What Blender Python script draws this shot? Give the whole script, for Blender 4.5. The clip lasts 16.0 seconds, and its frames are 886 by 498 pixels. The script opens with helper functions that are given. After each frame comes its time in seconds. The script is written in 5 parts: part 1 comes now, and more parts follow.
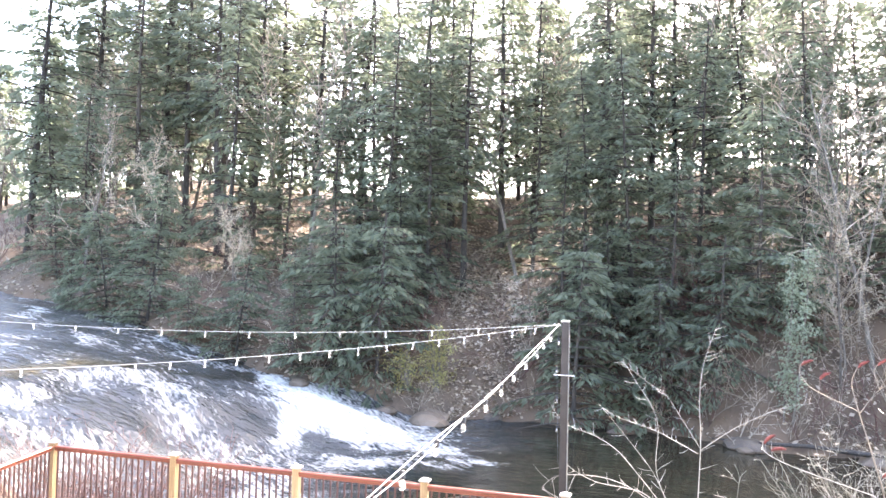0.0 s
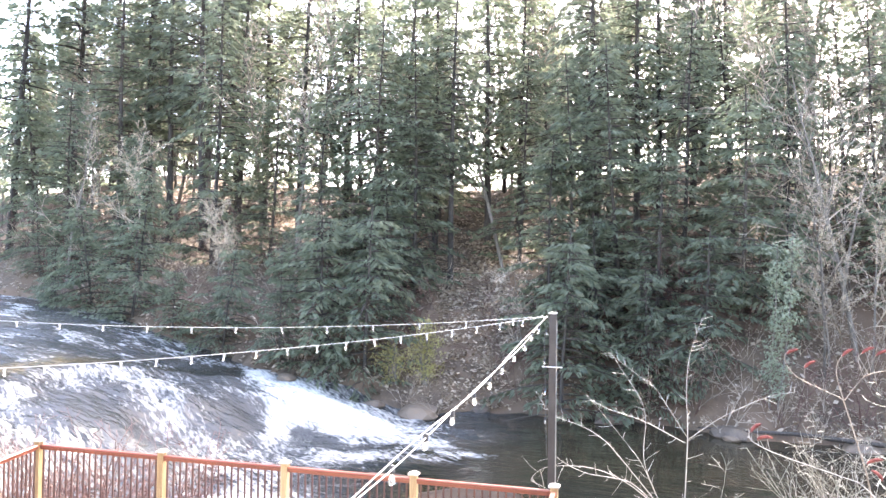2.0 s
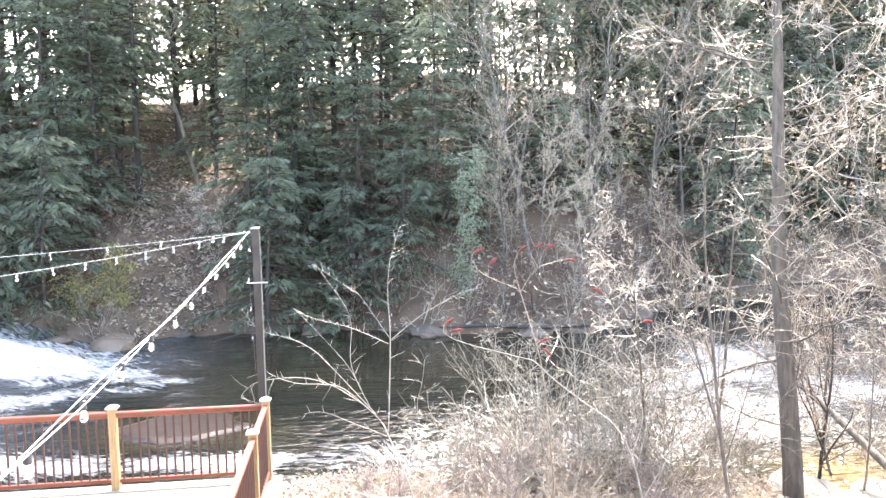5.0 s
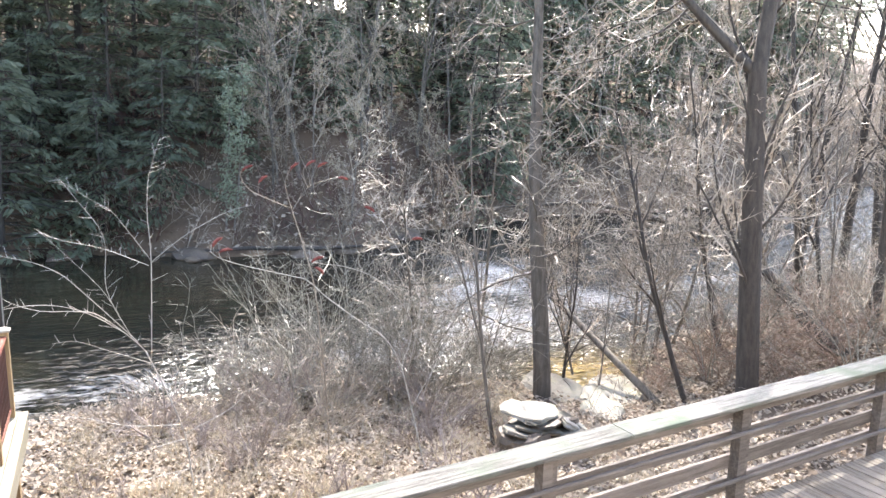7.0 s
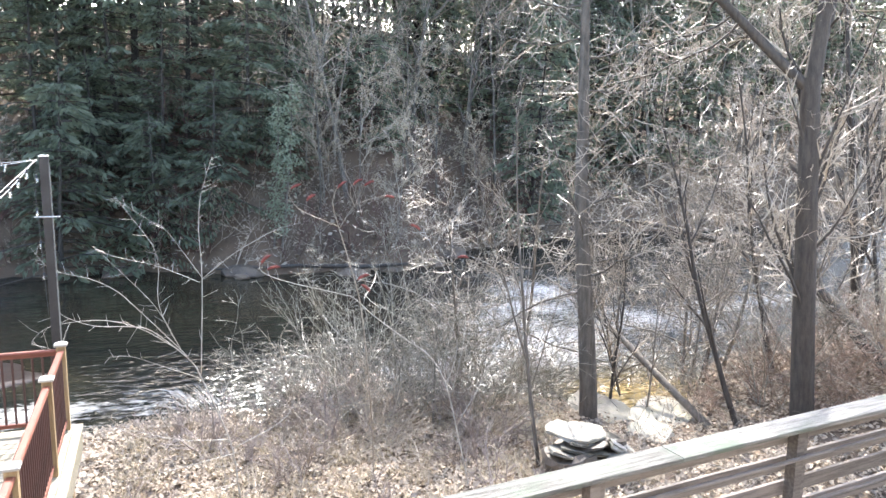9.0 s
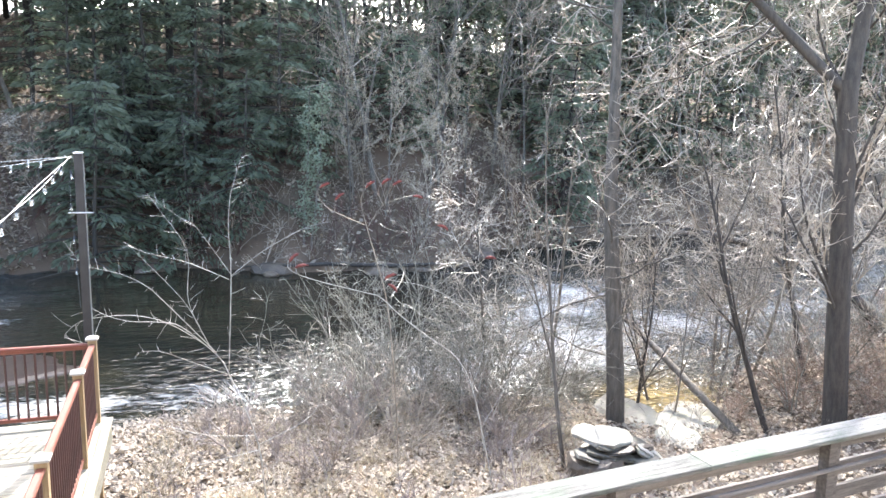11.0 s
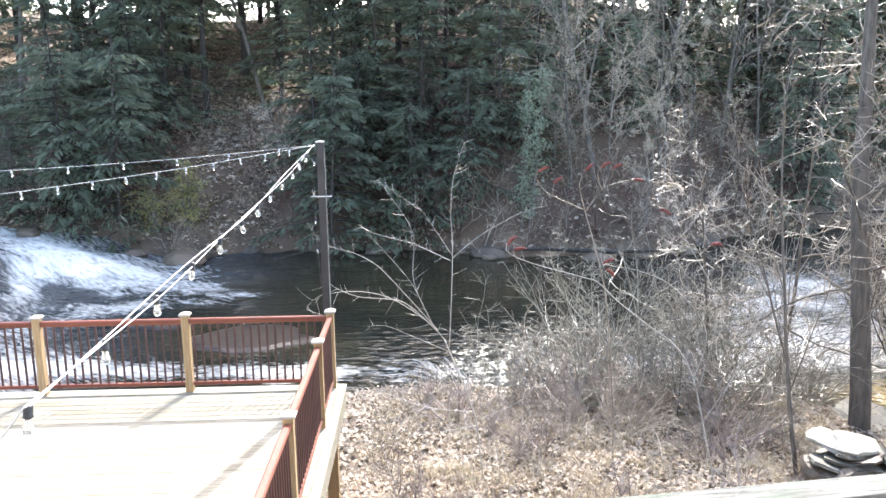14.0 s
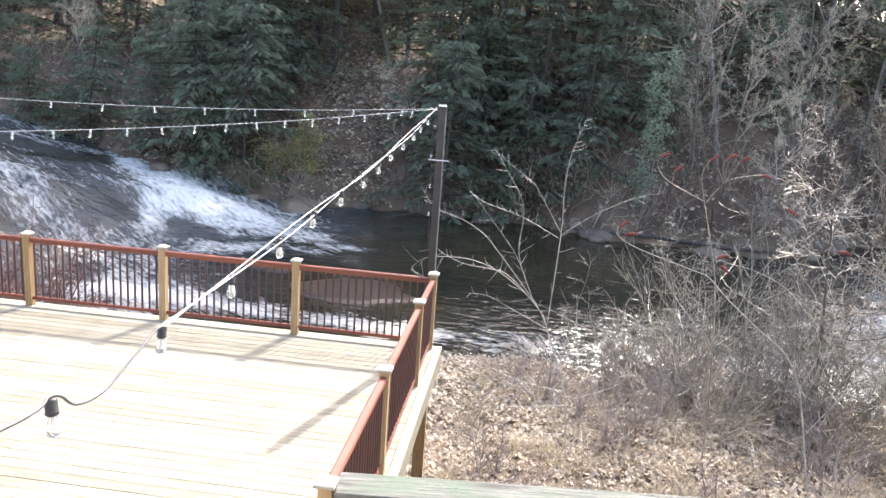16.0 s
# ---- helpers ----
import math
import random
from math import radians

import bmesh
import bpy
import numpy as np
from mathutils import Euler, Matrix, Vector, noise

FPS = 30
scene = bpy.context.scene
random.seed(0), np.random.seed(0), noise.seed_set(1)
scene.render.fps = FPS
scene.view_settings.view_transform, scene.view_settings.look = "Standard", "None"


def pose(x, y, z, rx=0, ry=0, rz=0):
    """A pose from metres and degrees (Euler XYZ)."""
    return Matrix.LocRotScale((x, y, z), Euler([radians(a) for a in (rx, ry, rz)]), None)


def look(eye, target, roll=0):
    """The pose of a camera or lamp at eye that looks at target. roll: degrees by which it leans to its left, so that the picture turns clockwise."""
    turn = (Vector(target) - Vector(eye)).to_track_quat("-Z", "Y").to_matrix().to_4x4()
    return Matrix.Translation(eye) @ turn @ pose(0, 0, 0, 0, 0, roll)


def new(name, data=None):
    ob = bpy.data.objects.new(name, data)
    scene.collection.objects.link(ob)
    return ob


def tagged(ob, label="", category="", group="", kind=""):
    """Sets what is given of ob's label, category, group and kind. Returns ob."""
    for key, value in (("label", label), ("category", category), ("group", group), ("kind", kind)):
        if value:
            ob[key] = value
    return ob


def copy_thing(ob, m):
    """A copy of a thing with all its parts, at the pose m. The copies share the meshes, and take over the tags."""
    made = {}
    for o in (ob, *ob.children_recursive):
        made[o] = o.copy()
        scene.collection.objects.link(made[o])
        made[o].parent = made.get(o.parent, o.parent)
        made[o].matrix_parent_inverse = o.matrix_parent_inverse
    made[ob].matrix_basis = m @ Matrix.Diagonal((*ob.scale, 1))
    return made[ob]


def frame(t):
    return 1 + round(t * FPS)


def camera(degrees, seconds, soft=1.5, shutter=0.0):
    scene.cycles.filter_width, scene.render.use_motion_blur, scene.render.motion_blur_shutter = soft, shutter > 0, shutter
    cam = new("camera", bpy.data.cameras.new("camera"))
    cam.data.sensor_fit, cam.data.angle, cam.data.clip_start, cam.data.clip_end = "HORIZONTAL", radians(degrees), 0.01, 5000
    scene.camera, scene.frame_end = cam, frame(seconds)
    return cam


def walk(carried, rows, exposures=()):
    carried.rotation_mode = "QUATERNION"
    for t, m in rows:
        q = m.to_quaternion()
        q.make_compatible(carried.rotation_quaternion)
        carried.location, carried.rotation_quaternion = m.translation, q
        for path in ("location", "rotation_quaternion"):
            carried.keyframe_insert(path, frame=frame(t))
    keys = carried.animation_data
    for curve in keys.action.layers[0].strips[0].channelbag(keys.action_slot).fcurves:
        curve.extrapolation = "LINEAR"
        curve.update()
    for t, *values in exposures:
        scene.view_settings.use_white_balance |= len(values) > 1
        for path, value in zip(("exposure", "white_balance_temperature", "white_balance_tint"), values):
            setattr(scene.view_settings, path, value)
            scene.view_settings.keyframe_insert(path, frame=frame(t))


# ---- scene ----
cam = camera(60.5, 16.0)
PATH = [
    (0, (1.142, -9.523, 3.709), (0.58, -7.605, 3.774), 1.36),
    (0.5, (1.146, -9.509, 3.714), (0.585, -7.59, 3.752), 1.36),
    (1, (1.135, -9.483, 3.705), (0.582, -7.561, 3.744), 1.27),
    (1.5, (1.128, -9.503, 3.703), (0.589, -7.577, 3.75), 0.37),
    (2, (1.133, -9.506, 3.713), (0.605, -7.577, 3.76), 0.77),
    (2.5, (1.13, -9.489, 3.704), (0.606, -7.559, 3.753), 0.88),
    (3, (1.124, -9.474, 3.702), (0.612, -7.541, 3.747), 0.88),
    (3.5, (1.104, -9.46, 3.703), (0.722, -7.497, 3.738), 1.03),
    (4, (1.101, -9.461, 3.683), (0.946, -7.467, 3.675), 0.57),
    (4.5, (1.1, -9.502, 3.657), (1.123, -7.503, 3.614), 0.66),
    (5, (1.121, -9.424, 3.679), (1.359, -7.446, 3.501), -1.08),
    (5.2, (1.237, -9.327, 3.667), (1.697, -7.392, 3.459), 1.1),
    (7.3, (1.107, -9.332, 3.59), (1.913, -7.541, 3.209), 1.3),
    (7.5, (1.107, -9.332, 3.59), (1.878, -7.524, 3.224), 1.1),
    (8, (1.106, -9.333, 3.59), (1.836, -7.504, 3.241), 0.8),
    (10.5, (1.105, -9.334, 3.59), (1.744, -7.464, 3.281), 1.2),
    (11, (1.124, -9.315, 3.592), (1.752, -7.446, 3.259), 1.3),
    (11.5, (1.093, -9.344, 3.589), (1.688, -7.475, 3.196), 2),
    (12, (1.096, -9.326, 3.577), (1.506, -7.412, 3.169), 2.9),
    (12.5, (1.086, -9.354, 3.588), (1.258, -7.399, 3.202), 1.4),
    (13, (1.097, -9.387, 3.597), (1.269, -7.43, 3.222), 1.2),
    (13.5, (1.1, -9.434, 3.603), (1.221, -7.473, 3.232), 0.6),
    (14, (1.105, -9.364, 3.578), (1.176, -7.401, 3.204), -0.7),
    (14.5, (1.105, -9.36, 3.588), (1.11, -7.39, 3.245), -0.1),
    (15, (1.102, -9.373, 3.591), (1.046, -7.406, 3.232), 0.2),
    (15.5, (1.146, -9.418, 3.6), (1.016, -7.454, 3.246), 2.9),
    (16, (1.052, -9.388, 3.574), (0.854, -7.451, 3.117), 4.2),
]
walk(cam, [(t, look(eye, target, roll)) for t, eye, target, roll in PATH],
     exposures=[(0, 4.0, 6850, 17), (3.0, 4.0, 6900, 16), (4.5, 4.2, 6950, 14), (5.2, 3.85, 6850, 13), (7.3, 3.02, 6600, 11), (11, 3.16, 6300, 9), (12.5, 3.08, 6350, 9), (15.2, 3.08, 6450, 10), (16, 2.8, 6650, 12)])

# ---- world, sun ----
SUN_EL, SUN_AZ = radians(41.8), radians(16.7)
SUN_DIR = Vector((math.sin(SUN_AZ) * math.cos(SUN_EL), math.cos(SUN_AZ) * math.cos(SUN_EL), math.sin(SUN_EL)))
world = bpy.data.worlds.new("sky_world")
scene.world = world
world.use_nodes = True
wn = world.node_tree.nodes
sky = wn.new("ShaderNodeTexSky")
sky.sky_type = "NISHITA"
sky.sun_disc = False
sky.sun_elevation = SUN_EL
sky.sun_rotation = SUN_AZ
sky.air_density = 1.0
sky.dust_density = 3.0
world.node_tree.links.new(sky.outputs[0], wn["Background"].inputs[0])
wn["Background"].inputs[1].default_value = 0.15
sun_data = bpy.data.lights.new("sun", "SUN")
sun_data.energy = 2.05
sun_data.angle = radians(0.55)
sun_data.color = (1.0, 0.975, 0.93)
sun = new("sun", sun_data)
sun.matrix_world = look(SUN_DIR * 60, (0, 0, 0))


# ---- materials ----


def mat(name, dark, light, scale=4.0, rough=0.8, bump=0.3, fine=60.0, stretch=(1, 1, 1), metal=0.0, spec=0.4, random=0.0,
        third=None, third_scale=0.7, island=0.0):
    """Two-scale noise colour with fine relief, in object space."""
    m = bpy.data.materials.new(name)
    m.use_nodes = True
    nt = m.node_tree
    n, l = nt.nodes, nt.links
    bsdf = n["Principled BSDF"]
    tc = n.new("ShaderNodeTexCoord")
    mp = n.new("ShaderNodeMapping")
    mp.inputs["Scale"].default_value = stretch
    l.new(tc.outputs["Object"], mp.inputs[0])
    n1, n2 = n.new("ShaderNodeTexNoise"), n.new("ShaderNodeTexNoise")
    n1.inputs["Scale"].default_value, n1.inputs["Detail"].default_value = scale, 6
    n2.inputs["Scale"].default_value, n2.inputs["Detail"].default_value = fine, 4
    l.new(mp.outputs[0], n1.inputs[0])
    l.new(mp.outputs[0], n2.inputs[0])
    add = n.new("ShaderNodeMath")
    add.operation = "MULTIPLY_ADD"
    l.new(n2.outputs[0], add.inputs[0])
    add.inputs[1].default_value = 0.5
    l.new(n1.outputs[0], add.inputs[2])
    ramp = n.new("ShaderNodeValToRGB")
    ramp.color_ramp.elements[0].position, ramp.color_ramp.elements[0].color = 0.5, (*dark, 1)
    ramp.color_ramp.elements[1].position, ramp.color_ramp.elements[1].color = 1.0, (*light, 1)
    last = add.outputs[0]
    if random:
        info = n.new("ShaderNodeObjectInfo")
        ra = n.new("ShaderNodeMath")
        ra.operation = "MULTIPLY_ADD"
        l.new(info.outputs["Random"], ra.inputs[0])
        ra.inputs[1].default_value = random
        l.new(last, ra.inputs[2])
        sub = n.new("ShaderNodeMath")
        sub.operation = "SUBTRACT"
        l.new(ra.outputs[0], sub.inputs[0])
        sub.inputs[1].default_value = random / 2
        last = sub.outputs[0]
    if island:
        geo = n.new("ShaderNodeNewGeometry")
        ra = n.new("ShaderNodeMath")
        ra.operation = "MULTIPLY_ADD"
        l.new(geo.outputs["Random Per Island"], ra.inputs[0])
        ra.inputs[1].default_value = island
        l.new(last, ra.inputs[2])
        sub = n.new("ShaderNodeMath")
        sub.operation = "SUBTRACT"
        l.new(ra.outputs[0], sub.inputs[0])
        sub.inputs[1].default_value = island / 2
        last = sub.outputs[0]
    l.new(last, ramp.inputs[0])
    out = ramp.outputs[0]
    if third:
        n3 = n.new("ShaderNodeTexNoise")
        n3.inputs["Scale"].default_value, n3.inputs["Detail"].default_value = third_scale, 5
        l.new(tc.outputs["Object"], n3.inputs[0])
        r3 = n.new("ShaderNodeValToRGB")
        r3.color_ramp.elements[0].position, r3.color_ramp.elements[1].position = 0.48, 0.68
        l.new(n3.outputs[0], r3.inputs[0])
        mx = n.new("ShaderNodeMixRGB")
        l.new(r3.outputs[0], mx.inputs[0])
        l.new(out, mx.inputs[1])
        mx.inputs[2].default_value = (*third, 1)
        out = mx.outputs[0]
    l.new(out, bsdf.inputs["Base Color"])
    bsdf.inputs["Roughness"].default_value = rough
    bsdf.inputs["Metallic"].default_value = metal
    bsdf.inputs["Specular IOR Level"].default_value = spec
    bp = n.new("ShaderNodeBump")
    bp.inputs["Strength"].default_value = bump
    bp.inputs["Distance"].default_value = 0.01
    l.new(add.outputs[0], bp.inputs["Height"])
    l.new(bp.outputs[0], bsdf.inputs["Normal"])
    return m


def leaf_mat(name, dark, light, through_light=0.35, rough=0.55, spread=0.9):
    """Foliage: colour by leaf and by patch, partly lit through."""
    m = bpy.data.materials.new(name)
    m.use_nodes = True
    n, l = m.node_tree.nodes, m.node_tree.links
    bsdf, out = n["Principled BSDF"], n["Material Output"]
    geo, tc = n.new("ShaderNodeNewGeometry"), n.new("ShaderNodeTexCoord")
    info = n.new("ShaderNodeObjectInfo")
    no = n.new("ShaderNodeTexNoise")
    no.inputs["Scale"].default_value, no.inputs["Detail"].default_value = 0.6, 3
    l.new(tc.outputs["Object"], no.inputs[0])
    a = n.new("ShaderNodeMath")
    a.operation = "MULTIPLY_ADD"
    l.new(geo.outputs["Random Per Island"], a.inputs[0])
    a.inputs[1].default_value = spread * 0.6
    l.new(no.outputs[0], a.inputs[2])
    b = n.new("ShaderNodeMath")
    b.operation = "MULTIPLY_ADD"
    l.new(info.outputs["Random"], b.inputs[0])
    b.inputs[1].default_value = 0.3
    l.new(a.outputs[0], b.inputs[2])
    ramp = n.new("ShaderNodeValToRGB")
    ramp.color_ramp.elements[0].position, ramp.color_ramp.elements[0].color = 0.4, (*dark, 1)
    ramp.color_ramp.elements[1].position, ramp.color_ramp.elements[1].color = 1.0, (*light, 1)
    l.new(b.outputs[0], ramp.inputs[0])
    l.new(ramp.outputs[0], bsdf.inputs["Base Color"])
    bsdf.inputs["Roughness"].default_value = rough
    bsdf.inputs["Specular IOR Level"].default_value = 0.3
    tr = n.new("ShaderNodeBsdfTranslucent")
    l.new(ramp.outputs[0], tr.inputs[0])
    mx = n.new("ShaderNodeMixShader")
    mx.inputs[0].default_value = through_light
    l.new(bsdf.outputs[0], mx.inputs[1])
    l.new(tr.outputs[0], mx.inputs[2])
    l.new(mx.outputs[0], out.inputs[0])
    return m


PLANK = mat("deck_pine", (0.145, 0.122, 0.082), (0.285, 0.256, 0.196), 2.2, 0.75, 0.4, 14, (1.0, 14, 14), random=0.38, third=(0.20, 0.178, 0.118), third_scale=1.1)
POSTWOOD = mat("post_cedar", (0.204, 0.130, 0.061), (0.340, 0.245, 0.136), 3.0, 0.7, 0.3, 18, (14, 14, 1.2), random=0.3)
CAPWOOD = mat("cap_weathered", (0.237, 0.214, 0.181), (0.350, 0.327, 0.282), 5.0, 0.75, 0.3, 40, random=0.2)
REDRAIL = mat("red_brown_stain", (0.113, 0.030, 0.019), (0.176, 0.053, 0.031), 4.0, 0.42, 0.15, 40, (1, 1, 1), random=0.15)
DARKRAIL = mat("dark_brown_stain", (0.046, 0.022, 0.019), (0.083, 0.037, 0.030), 4.0, 0.5, 0.15, 40, random=0.2)
GREYCABLE = mat("pale_grey_cable", (0.13, 0.13, 0.12), (0.30, 0.30, 0.28), 14, 0.6, 0.2, 90)
OLDWOOD = mat("grey_weathered_wood", (0.083, 0.071, 0.062), (0.199, 0.174, 0.158), 2.0, 0.85, 0.5, 16, (1.2, 16, 16), random=0.25)
OLDCAP = mat("algae_grey_board", (0.058, 0.055, 0.048), (0.220, 0.212, 0.193), 2.4, 0.95, 0.9, 18, (1.0, 14, 14), third=(0.10, 0.118, 0.09), third_scale=2.6, spec=0.2, random=0.2)
WALKWOOD = mat("pale_weathered_boards", (0.108, 0.087, 0.066), (0.274, 0.237, 0.191), 2.0, 0.85, 0.5, 16, (16, 1.2, 16), random=0.3)
BRONZE = mat("dark_bronze_paint", (0.018, 0.018, 0.020), (0.037, 0.037, 0.040), 6, 0.45, 0.1, 60, metal=0.3)
STEEL = mat("pale_steel", (0.5, 0.5, 0.5), (0.7, 0.7, 0.7), 10, 0.35, 0.1, 60, metal=0.9)
BLACK = mat("black_rubber", (0.010, 0.010, 0.011), (0.025, 0.025, 0.026), 30, 0.5, 0.1, 90)
CABLE = mat("white_cable", (0.299, 0.299, 0.290), (0.448, 0.448, 0.432), 20, 0.5, 0.1, 90)
CABLE2 = mat("grey_cable", (0.05, 0.05, 0.05), (0.10, 0.10, 0.10), 20, 0.5, 0.1, 90)
STONE = mat("grey_fieldstone", (0.083, 0.071, 0.051), (0.205, 0.182, 0.146), 2.5, 0.85, 0.9, 25, random=0.4, third=(0.15, 0.138, 0.10), third_scale=2.5)
PALESTONE = mat("pale_concrete_stone", (0.216, 0.195, 0.158), (0.415, 0.386, 0.328), 3.5, 0.9, 0.9, 25, random=0.3, third=(0.30, 0.275, 0.20), third_scale=3.0)
DARKSTONE = mat("dark_wet_rock", (0.05, 0.038, 0.028), (0.15, 0.11, 0.075), 1.5, 0.6, 0.8, 18, random=0.3)
LEDGE = mat("brown_wet_ledge", (0.018, 0.011, 0.008), (0.052, 0.030, 0.020), 2.6, 0.45, 0.8, 18, random=0.2)
BARK = mat("grey_bark", (0.075, 0.063, 0.050), (0.207, 0.178, 0.145), 3.0, 0.9, 1.0, 22, (5, 5, 1), random=0.3)
TREEBARK = mat("brown_grey_bark", (0.040, 0.034, 0.028), (0.135, 0.115, 0.093), 3.0, 0.9, 1.0, 22, (5, 5, 1), random=0.2)
DARKBARK = mat("dark_bark", (0.024, 0.020, 0.017), (0.078, 0.065, 0.053), 3.0, 0.9, 1.0, 20, (5, 5, 1), random=0.3)
PALEBARK = mat("pale_twig_bark", (0.249, 0.224, 0.187), (0.481, 0.448, 0.390), 5.0, 0.55, 0.4, 40, (3, 3, 1), random=0.3)
TWIG = mat("twig_bark", (0.166, 0.129, 0.090), (0.415, 0.340, 0.257), 3.0, 0.5, 0.3, 40, random=0.4, spec=0.55)
PALETWIG = mat("pale_fine_twig", (0.174, 0.137, 0.095), (0.432, 0.365, 0.282), 3.0, 0.45, 0.3, 40, random=0.3, spec=0.6)
MAUVE = mat("mauve_grey_twig", (0.158, 0.124, 0.108), (0.349, 0.290, 0.249), 3.0, 0.85, 0.3, 40, random=0.4, spec=0.2)
GREYTWIG = mat("grey_olive_twig", (0.083, 0.073, 0.053), (0.299, 0.270, 0.207), 3.0, 0.5, 0.3, 40, random=0.3, spec=0.5)
TAN = mat("tan_red_twig", (0.15, 0.095, 0.066), (0.37, 0.265, 0.195), 3.0, 0.55, 0.3, 40, random=0.4)
REDTWIG = mat("red_brown_twig", (0.055, 0.026, 0.022), (0.12, 0.060, 0.048), 3.0, 0.8, 0.3, 40, random=0.3)
SUMAC = mat("red_sumac_fruit", (0.095, 0.026, 0.022), (0.21, 0.058, 0.046), 30, 0.9, 0.8, 120)
SOIL = mat("leaf_covered_soil", (0.046, 0.032, 0.022), (0.141, 0.100, 0.066), 0.9, 0.95, 1.0, 9, third=(0.125, 0.082, 0.053), third_scale=0.25)
HEMLOCK = leaf_mat("hemlock_needles", (0.066, 0.082, 0.058), (0.19, 0.215, 0.145), 0.65)
PINE = leaf_mat("pine_needles", (0.076, 0.090, 0.065), (0.20, 0.222, 0.155), 0.65)
BROADLEAF = leaf_mat("evergreen_leaves", (0.105, 0.128, 0.080), (0.29, 0.325, 0.225), 0.5, 0.4)
OLIVELEAF = leaf_mat("olive_leaves", (0.12, 0.115, 0.04), (0.34, 0.31, 0.13), 0.5, 0.5)
DEADLEAF = leaf_mat("dead_leaves", (0.071, 0.050, 0.036), (0.357, 0.290, 0.216), 0.12, 0.7, 1.6)
DRYGRASS = leaf_mat("dry_grass", (0.216, 0.170, 0.112), (0.415, 0.353, 0.249), 0.2, 0.7, 1.2)
WEED = leaf_mat("dead_stem_brown", (0.083, 0.065, 0.050), (0.299, 0.257, 0.207), 0.05, 0.8, 1.3)
BUD = leaf_mat("tan_buds", (0.207, 0.158, 0.100), (0.415, 0.349, 0.249), 0.2, 0.7, 1.0)
SIDING = mat("grey_siding", (0.34, 0.33, 0.31), (0.42, 0.41, 0.39), 3, 0.8, 0.2, 30)

GLASS = bpy.data.materials.new("bulb_glass")
GLASS.use_nodes = True
gb = GLASS.node_tree.nodes["Principled BSDF"]
gb.inputs["Base Color"].default_value = (0.95, 0.95, 0.93, 1)
gb.inputs["Roughness"].default_value = 0.04
gb.inputs["IOR"].default_value = 1.45
gb.inputs["Transmission Weight"].default_value = 0.90


def water_material():
    m = bpy.data.materials.new("river_water")
    m.use_nodes = True
    n, l = m.node_tree.nodes, m.node_tree.links
    bsdf, out = n["Principled BSDF"], n["Material Output"]
    at = n.new("ShaderNodeAttribute")
    at.attribute_name = "foam_glitter"
    fl = n.new("ShaderNodeAttribute")
    fl.attribute_name = "flow"
    tc = n.new("ShaderNodeTexCoord")
    # streaks that follow the current
    mp = n.new("ShaderNodeMapping")
    mp.inputs["Scale"].default_value = (0.85, 1.5, 1)
    l.new(fl.outputs["Vector"], mp.inputs[0])
    s1 = n.new("ShaderNodeTexNoise")
    s1.inputs["Scale"].default_value, s1.inputs["Detail"].default_value, s1.inputs["Roughness"].default_value = 1.0, 13, 0.74
    s1.inputs["Distortion"].default_value = 0.5
    l.new(mp.outputs[0], s1.inputs[0])
    s2 = n.new("ShaderNodeTexNoise")
    s2.inputs["Scale"].default_value, s2.inputs["Detail"].default_value = 4.5, 10
    s2.inputs["Distortion"].default_value = 0.3
    l.new(mp.outputs[0], s2.inputs[0])
    mixn = n.new("ShaderNodeMath")
    mixn.operation = "MULTIPLY_ADD"
    l.new(s2.outputs[0], mixn.inputs[0])
    mixn.inputs[1].default_value = 0.6
    l.new(s1.outputs[0], mixn.inputs[2])
    ad = n.new("ShaderNodeMath")
    ad.operation = "ADD"
    l.new(mixn.outputs[0], ad.inputs[0])
    l.new(at.outputs["Fac"], ad.inputs[1])
    ramp = n.new("ShaderNodeMapRange")
    ramp.inputs["From Min"].default_value, ramp.inputs["From Max"].default_value = 1.15, 1.51
    l.new(ad.outputs[0], ramp.inputs["Value"])
    # ripples
    r1, r2 = n.new("ShaderNodeTexNoise"), n.new("ShaderNodeTexNoise")
    r1.inputs["Scale"].default_value, r1.inputs["Detail"].default_value = 1.5, 2
    r2.inputs["Scale"].default_value, r2.inputs["Detail"].default_value = 5.0, 1
    rp = n.new("ShaderNodeMapping")
    rp.inputs["Scale"].default_value = (0.75, 1.9, 1)
    l.new(tc.outputs["Object"], rp.inputs[0])
    l.new(rp.outputs[0], r1.inputs[0])
    l.new(rp.outputs[0], r2.inputs[0])
    rs = n.new("ShaderNodeMath")
    rs.operation = "MULTIPLY_ADD"
    l.new(r2.outputs[0], rs.inputs[0])
    rs.inputs[1].default_value = 0.3
    l.new(r1.outputs[0], rs.inputs[2])
    am = n.new("ShaderNodeAttribute")
    am.attribute_name = "ripple"
    b1 = n.new("ShaderNodeBump")
    b1.inputs["Distance"].default_value = 0.30
    l.new(am.outputs["Fac"], b1.inputs["Strength"])
    l.new(rs.outputs[0], b1.inputs["Height"])
    l.new(b1.outputs[0], bsdf.inputs["Normal"])
    bed = n.new("ShaderNodeTexNoise")
    bed.inputs["Scale"].default_value, bed.inputs["Detail"].default_value = 0.5, 6
    l.new(tc.outputs["Object"], bed.inputs[0])
    br = n.new("ShaderNodeValToRGB")
    br.color_ramp.elements[0].position, br.color_ramp.elements[0].color = 0.35, (0.008, 0.010, 0.009, 1)
    br.color_ramp.elements[1].position, br.color_ramp.elements[1].color = 0.75, (0.022, 0.020, 0.014, 1)
    l.new(bed.outputs[0], br.inputs[0])
    sh = n.new("ShaderNodeAttribute")
    sh.attribute_name = "shallow"
